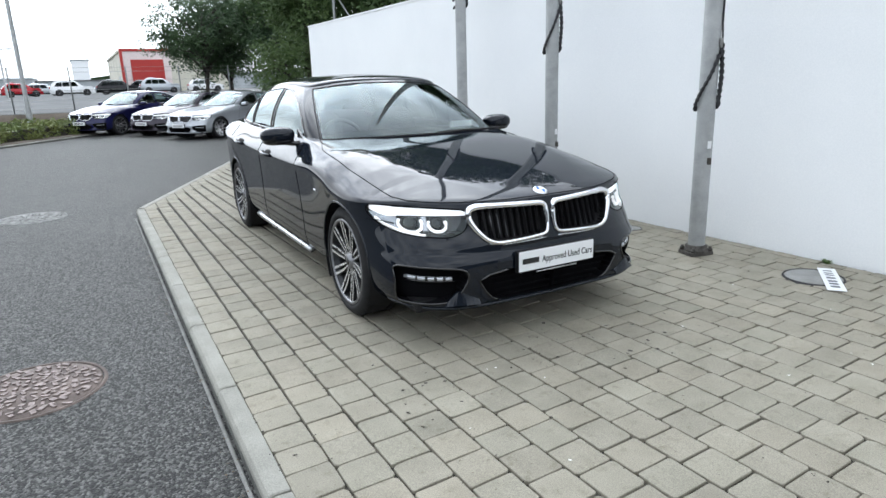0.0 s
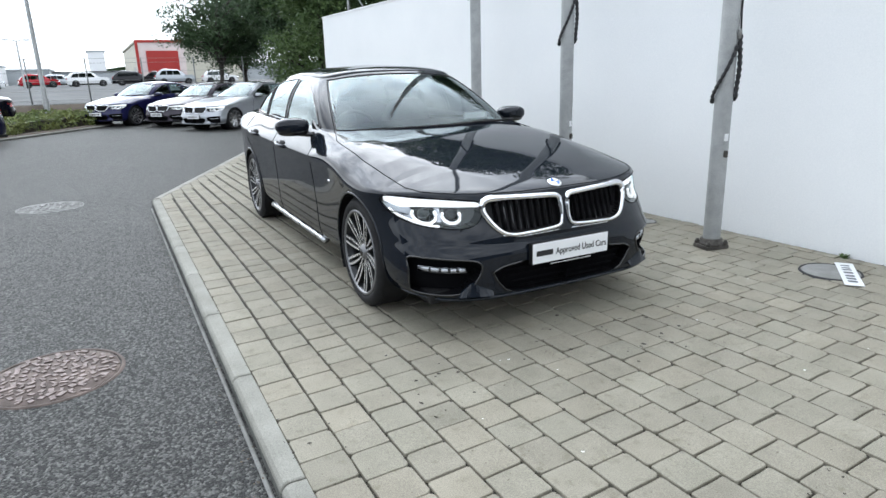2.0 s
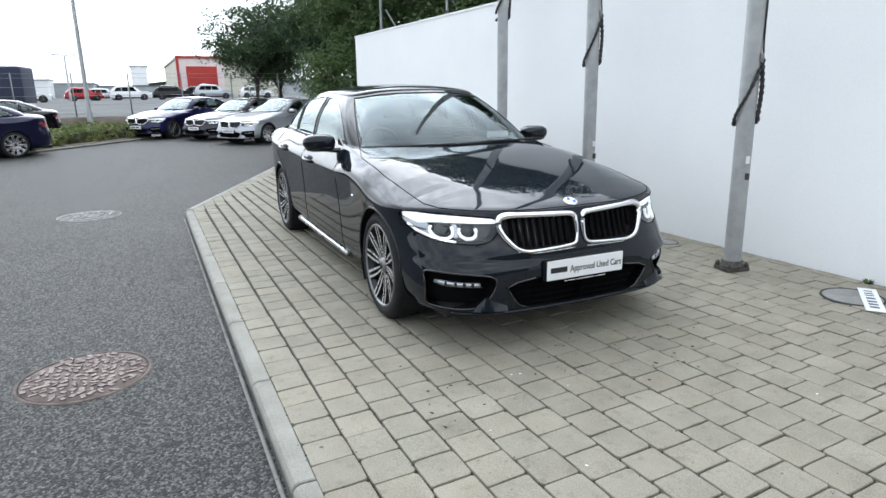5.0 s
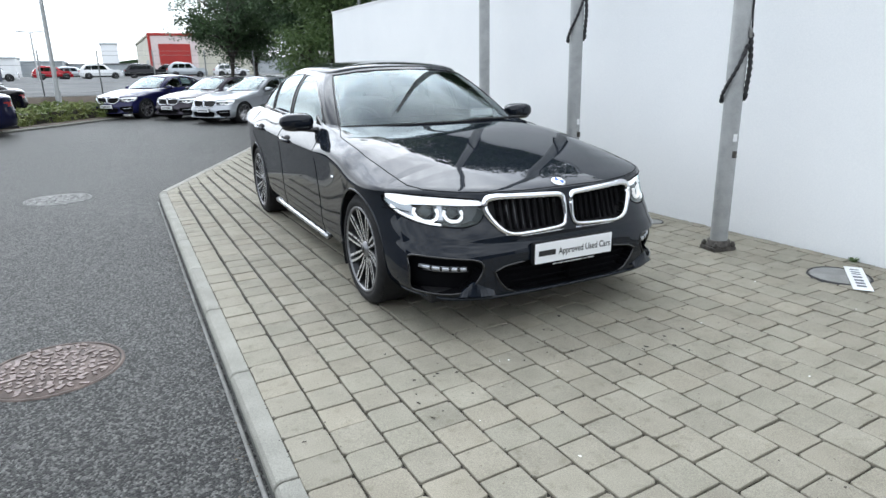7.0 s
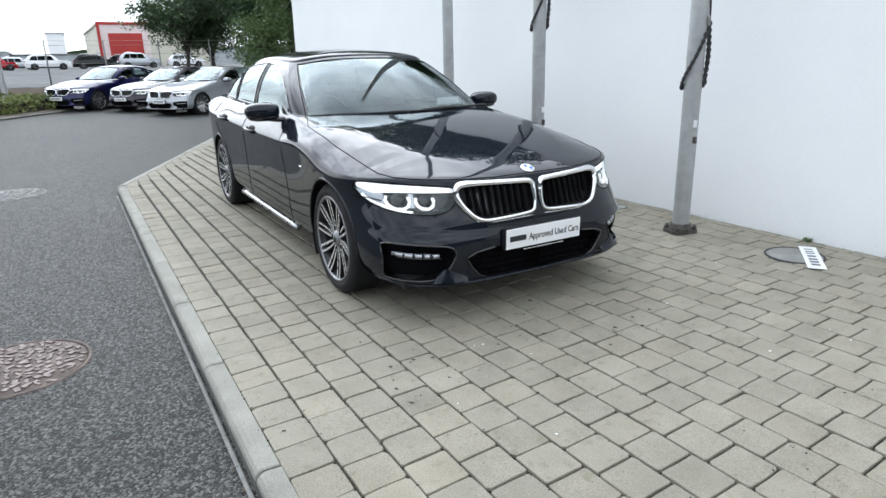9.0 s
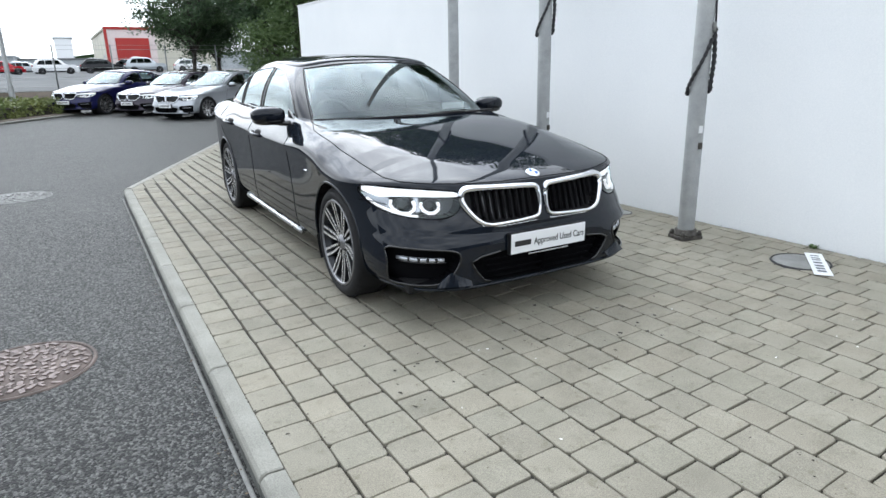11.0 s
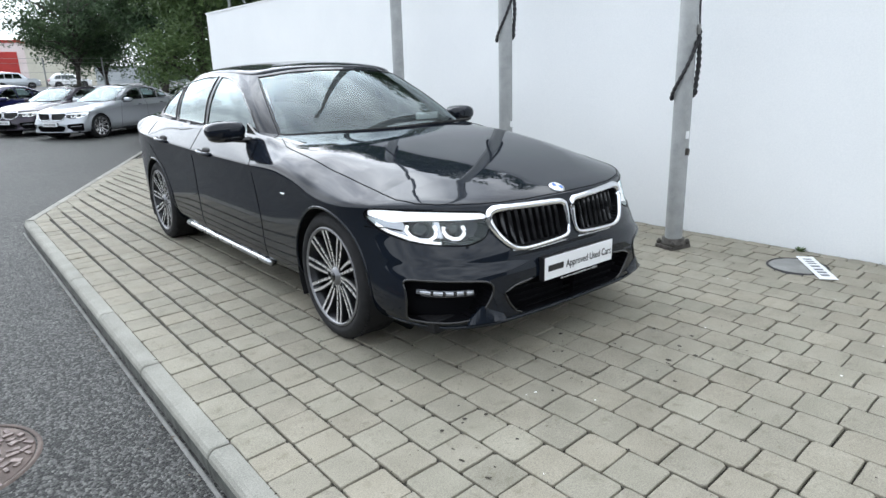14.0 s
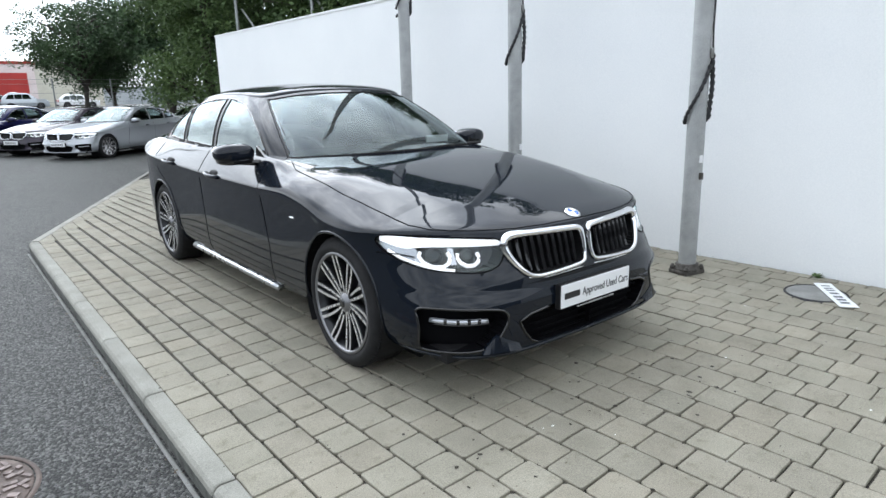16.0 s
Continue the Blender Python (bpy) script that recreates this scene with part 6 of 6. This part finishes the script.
tagged(part("backdrop", mesh_of("backdrop", ridge_v, [(2 * i, 2 * i + 2, 2 * i + 3, 2 * i + 1) for i in range(89)], M_LEAF_A)), "low dark tree line on the horizon", "tree line", kind="structure")

# plain buildings that close the place on the sides not seen
tagged(part("wall_south", box("wall_south", -30, 14, -14.5, -14, ROAD - 0.3, 3.6, M_FACADE)), "plain dark clad building front", "wall", kind="structure")
tagged(part("wall_west", box("wall_west", -26.5, -26, -14, 8, ROAD - 0.3, 3.2, M_FACADE)), "plain dark clad building side", "wall", kind="structure")


# ---- trees ----
def tree(x, y, height, crown_r, crown_low, material, seed, label, clumps=150, leaves=75, leaf=0.085, lean=0.0):
    """Forked trunk with limbs that carry clumps of leaves."""
    rng = random.Random(seed)
    z0 = ground_z(y)
    thing = tagged(empty("tree", pose(x, y, z0)), label, "tree", "trees behind the wall")
    trunk = [Vector((0.06 * math.sin(i * 1.3 + seed), 0.06 * math.cos(i * 1.7 + seed), i * height * 0.82 / 8)) for i in range(9)]
    part("trunk", tube("trunk", trunk, 0.1, M_BARK, 9, radii=[min(0.17, 0.021 * height) * (1 - 0.1 * i) for i in range(9)]), thing)
    mid, tall = (crown_low + height) / 2, (height - crown_low) / 2
    centres = []
    for i in range(22):
        h = rng.uniform(crown_low * 0.9, height * 0.8)
        a = rng.uniform(0, 6.28)
        wide = crown_r * max(0.25, 1 - ((h + 0.5 - mid) / (tall * 1.15)) ** 2) ** 0.5 * rng.uniform(0.65, 1.05)
        root = trunk[min(8, int(h / (height * 0.82) * 8))]
        tip = Vector((wide * math.cos(a), wide * math.sin(a), h + rng.uniform(0.3, 1.1)))
        pts = [root.lerp(tip, t) + Vector((0, 0, 0.25 * math.sin(3.1 * t))) + Vector((rng.uniform(-0.08, 0.08),) * 3) for t in (0, 0.33, 0.66, 1.0)]
        part("limb", tube("limb", pts, 0.04, M_BARK, 6, radii=[0.065, 0.045, 0.028, 0.01]), thing)
        for t in (0.5, 0.75, 1.0):
            for _ in range(2):
                p = root.lerp(tip, t)
                centres.append((p.x + rng.gauss(0, 0.25), p.y + rng.gauss(0, 0.25), p.z + rng.gauss(0.1, 0.3), rng.uniform(0.35, 0.65)))
    while len(centres) < clumps:
        d = Vector((rng.gauss(0, 1), rng.gauss(0, 1), rng.gauss(0, 1)))
        d = d.normalized() * rng.uniform(0.45, 1.06)
        lump = 1 + 0.22 * math.sin(3 * math.atan2(d.y, d.x) + seed) * math.cos(2.3 * d.z + seed)
        centres.append((d.x * crown_r * lump, d.y * crown_r * lump, mid + d.z * tall * lump, rng.uniform(0.3, 0.6)))
    part("crown", leaf_cloud("crown", centres, leaves, leaf, material, rng, (1, 1, 0.75)), thing)
    return thing


tree(2.8, 27.0, 4.7, 2.15, 1.5, M_LEAF_A, 4, "dark green broadleaf tree with a loose spreading crown", 185, 150, 0.052)
tree(4.3, 29.0, 5.1, 2.3, 1.4, M_LEAF_A, 9, "dark green broadleaf tree behind another", 230, 140, 0.052)
tree(5.3, 24.0, 8.0, 1.8, 1.2, M_LEAF_A, 61, "dark green tree filling the row by the fence", 240, 120, 0.06)
tree(4.0, 15.6, 9.6, 1.8, 1.35, M_LEAF_B, 14, "upright green hornbeam beyond the wall end", 430, 180, 0.042)
tree(6.3, 17.5, 10.8, 2.2, 1.2, M_LEAF_B, 23, "green tree standing behind the white wall", 520, 110, 0.055)
tree(8.6, 14.0, 8.2, 2.2, 1.5, M_LEAF_A, 31, "dark green tree standing behind the white wall", 260, 70, 0.08)
tree(6.9, 22.5, 11.5, 2.6, 1.4, M_LEAF_A, 37, "tall dark tree behind the fence", 380, 70, 0.085)

tree(6.3, 12.2, 10.2, 2.2, 1.2, M_LEAF_B, 41, "green tree standing close behind the wall", 460, 75, 0.07)
tree(8.0, 9.4, 9.6, 2.5, 1.4, M_LEAF_A, 43, "dark green tree close behind the wall", 420, 75, 0.075)
tree(10.6, 11.6, 10.2, 2.8, 1.4, M_LEAF_A, 47, "tall dark tree behind the others", 300, 70, 0.085)
tree(7.6, 10.7, 10.0, 2.6, 1.6, M_LEAF_A, 53, "tall full tree behind the wall", 440, 90, 0.09)
tree(10.2, 7.4, 9.6, 2.9, 1.6, M_LEAF_A, 59, "tall full tree set back from the wall", 330, 80, 0.09)

# palisade posts with raking struts behind the wall
pal = tagged(empty("security_fence"), "grey toothed security fence with raking struts", "fence")
for i, (fx, fy) in enumerate(((4.05, 13.4), (5.0, 11.2), (5.9, 9.0))):
    part("post", tube("post", [(fx, fy, ROAD), (fx, fy, 4.1)], 0.035, M_POLE, 6), pal)
    for k in range(14):
        part("tooth", tube("tooth", [(fx - 0.05, fy, 2.4 + 0.12 * k), (fx + 0.06, fy, 2.44 + 0.12 * k)], 0.012, M_POLE, 4), pal)
    part("strut", tube("strut", [(fx + 0.15, fy, 3.6), (fx + 0.75, fy - 0.4, 2.4)], 0.025, M_POLE, 6), pal)


# ---- paving blocks ----
def paver_verts(x0, x1, y0, y1, rng):
    """Tumbled block: knocked-off corners, chamfered rim, slightly uneven level."""
    g, c, k = 0.0036, 0.0022, 0.009
    j = lambda a=0.0016: rng.uniform(-a, a)
    lift = rng.uniform(-0.0022, 0.0022)
    ax, bx, ay, by = x0 + g + j(), x1 - g + j(), y0 + g + j(), y1 - g + j()
    mx, my = (ax + bx) / 2, (ay + by) / 2
    q = lambda: k * rng.choice((0.5, 0.8, 1.0, 1.6))
    ring = []
    for cx, cy, ex, ey in ((ax, ay, 1, 1), (bx, ay, -1, 1), (bx, by, -1, -1), (ax, by, 1, -1)):
        r = min(q(), (bx - ax) / 4, (by - ay) / 4)
        two = [(cx, cy + ey * r), (cx + ex * r, cy)]
        ring += two if ex * ey > 0 else two[::-1]
        nx, ny = {(1, 1): (mx, ay), (-1, 1): (bx, my), (-1, -1): (mx, by), (1, -1): (ax, my)}[(ex, ey)]
        ring.append((nx + j(0.012), ny + j(0.0026)) if nx == mx else (nx + j(0.0026), ny + j(0.012)))
    n = len(ring)
    sx, sy = rng.uniform(-0.014, 0.014), rng.uniform(-0.014, 0.014)
    top = lambda p, q: lift + sx * (p - mx) + sy * (q - my)
    ins = lambda p, m, h: p + c * max(-1, min(1, (m - p) / (0.9 * h)))
    verts = [(p, q, -0.034) for p, q in ring] + [(p, q, top(p, q) - 0.0032) for p, q in ring]
    verts += [(ins(p, mx, (bx - ax) / 2), ins(q, my, (by - ay) / 2), top(p, q)) for p, q in ring]
    faces = [tuple(range(2 * n, 3 * n))]
    for i in range(n):
        m = (i + 1) % n
        faces += [(n + i, n + m, 2 * n + m, 2 * n + i), (i, m, n + m, n + i)]
    return verts, faces


def cut_paver(x0, x1, y0, y1, rng):
    """Block sawn to the slanting edge of the paving."""
    g = 0.0046
    poly = [(x0 + g, y0 + g), (x1 - g, y0 + g), (x1 - g, y1 - g), (x0 + g, y1 - g)]
    keep = lambda p: edge_y(p[0]) - 0.02 - p[1]
    out = []
    for a, b in zip(poly, poly[1:] + poly[:1]):
        fa, fb = keep(a), keep(b)
        if fa >= 0:
            out.append(a)
        if (fa >= 0) != (fb >= 0):
            t = fa / (fa - fb)
            out.append((a[0] + t * (b[0] - a[0]), a[1] + t * (b[1] - a[1])))
    n = len(out)
    if n < 3:
        return [], []
    lift = rng.uniform(-0.002, 0.002)
    verts = [(p, q, -0.034) for p, q in out] + [(p, q, lift) for p, q in out]
    return verts, [tuple(range(n, 2 * n))] + [(i, (i + 1) % n, n + (i + 1) % n, n + i) for i in range(n)]


def laid(x, y):
    """Courses fan slightly from the kerb line to the wall line, with cross joints square to the wall."""
    k = (x - KX) / ROW
    wx = x - min(0.004 * k, 0.046) * (y + 1.5)
    return wx, y + 0.055 * (wx + 0.17)


rp = random.Random(11)
rest_verts, rest_faces, singles = [], [], []
ROW, PITCH = 0.1806, 0.1765
x, row = KX, 0
while x < wall_x(-9) + 0.5:
    x1 = x + ROW
    y = -1.53 + PITCH * (0.5 * (row % 2) - 44) + rp.uniform(-0.012, 0.012)
    while y < 10.5:
        y0, y1 = y, y + PITCH + rp.uniform(-0.006, 0.006)
        y = y1
        wx0, wy0 = laid(x, y0)
        wx1, wy1 = laid(x1, y0)[0], laid(x1, y1)[1]
        end = wall_x(wy1) - 0.01
        if wx1 > end:
            wx1 = end
        top = min(edge_y(wx1), 9.55)
        if wx1 - wx0 < 0.03 or wy1 < -9 or wy0 > top - 0.03:
            continue
        share = min(1.0, (wx1 - wx0) / ROW)
        if wy1 >= edge_y(wx0) - 0.02 or wy1 > 9.55:
            v, f = cut_paver(wx0, wx1, wy0, min(wy1, 9.55), rp)
        else:
            v, f = paver_verts(x, x + ROW * share, y0, y1, rp)
            v = [laid(p, q) + (h,) for p, q, h in v]
            if -2.45 < wy0 < -0.66 and -1.73 < wx0 < 1.5 and len(singles) < 298:
                singles.append((wx0, wy0, v, f))
                continue
        o = len(rest_verts)
        rest_verts += v
        rest_faces += [tuple(i + o for i in q) for q in f]
    x = x1
    row += 1
tagged(part("paving_rest", mesh_of("paving_rest", rest_verts, rest_faces, M_PAVER), pavement), "beige concrete block paving in straight courses", kind="stuff")
for wx0, wy0, v, f in singles:
    part("paving_block", mesh_of("paving_block", [(p - wx0, q - wy0, h) for p, q, h in v], f, M_PAVER_ONE), pavement, m=pose(wx0, wy0, 0))
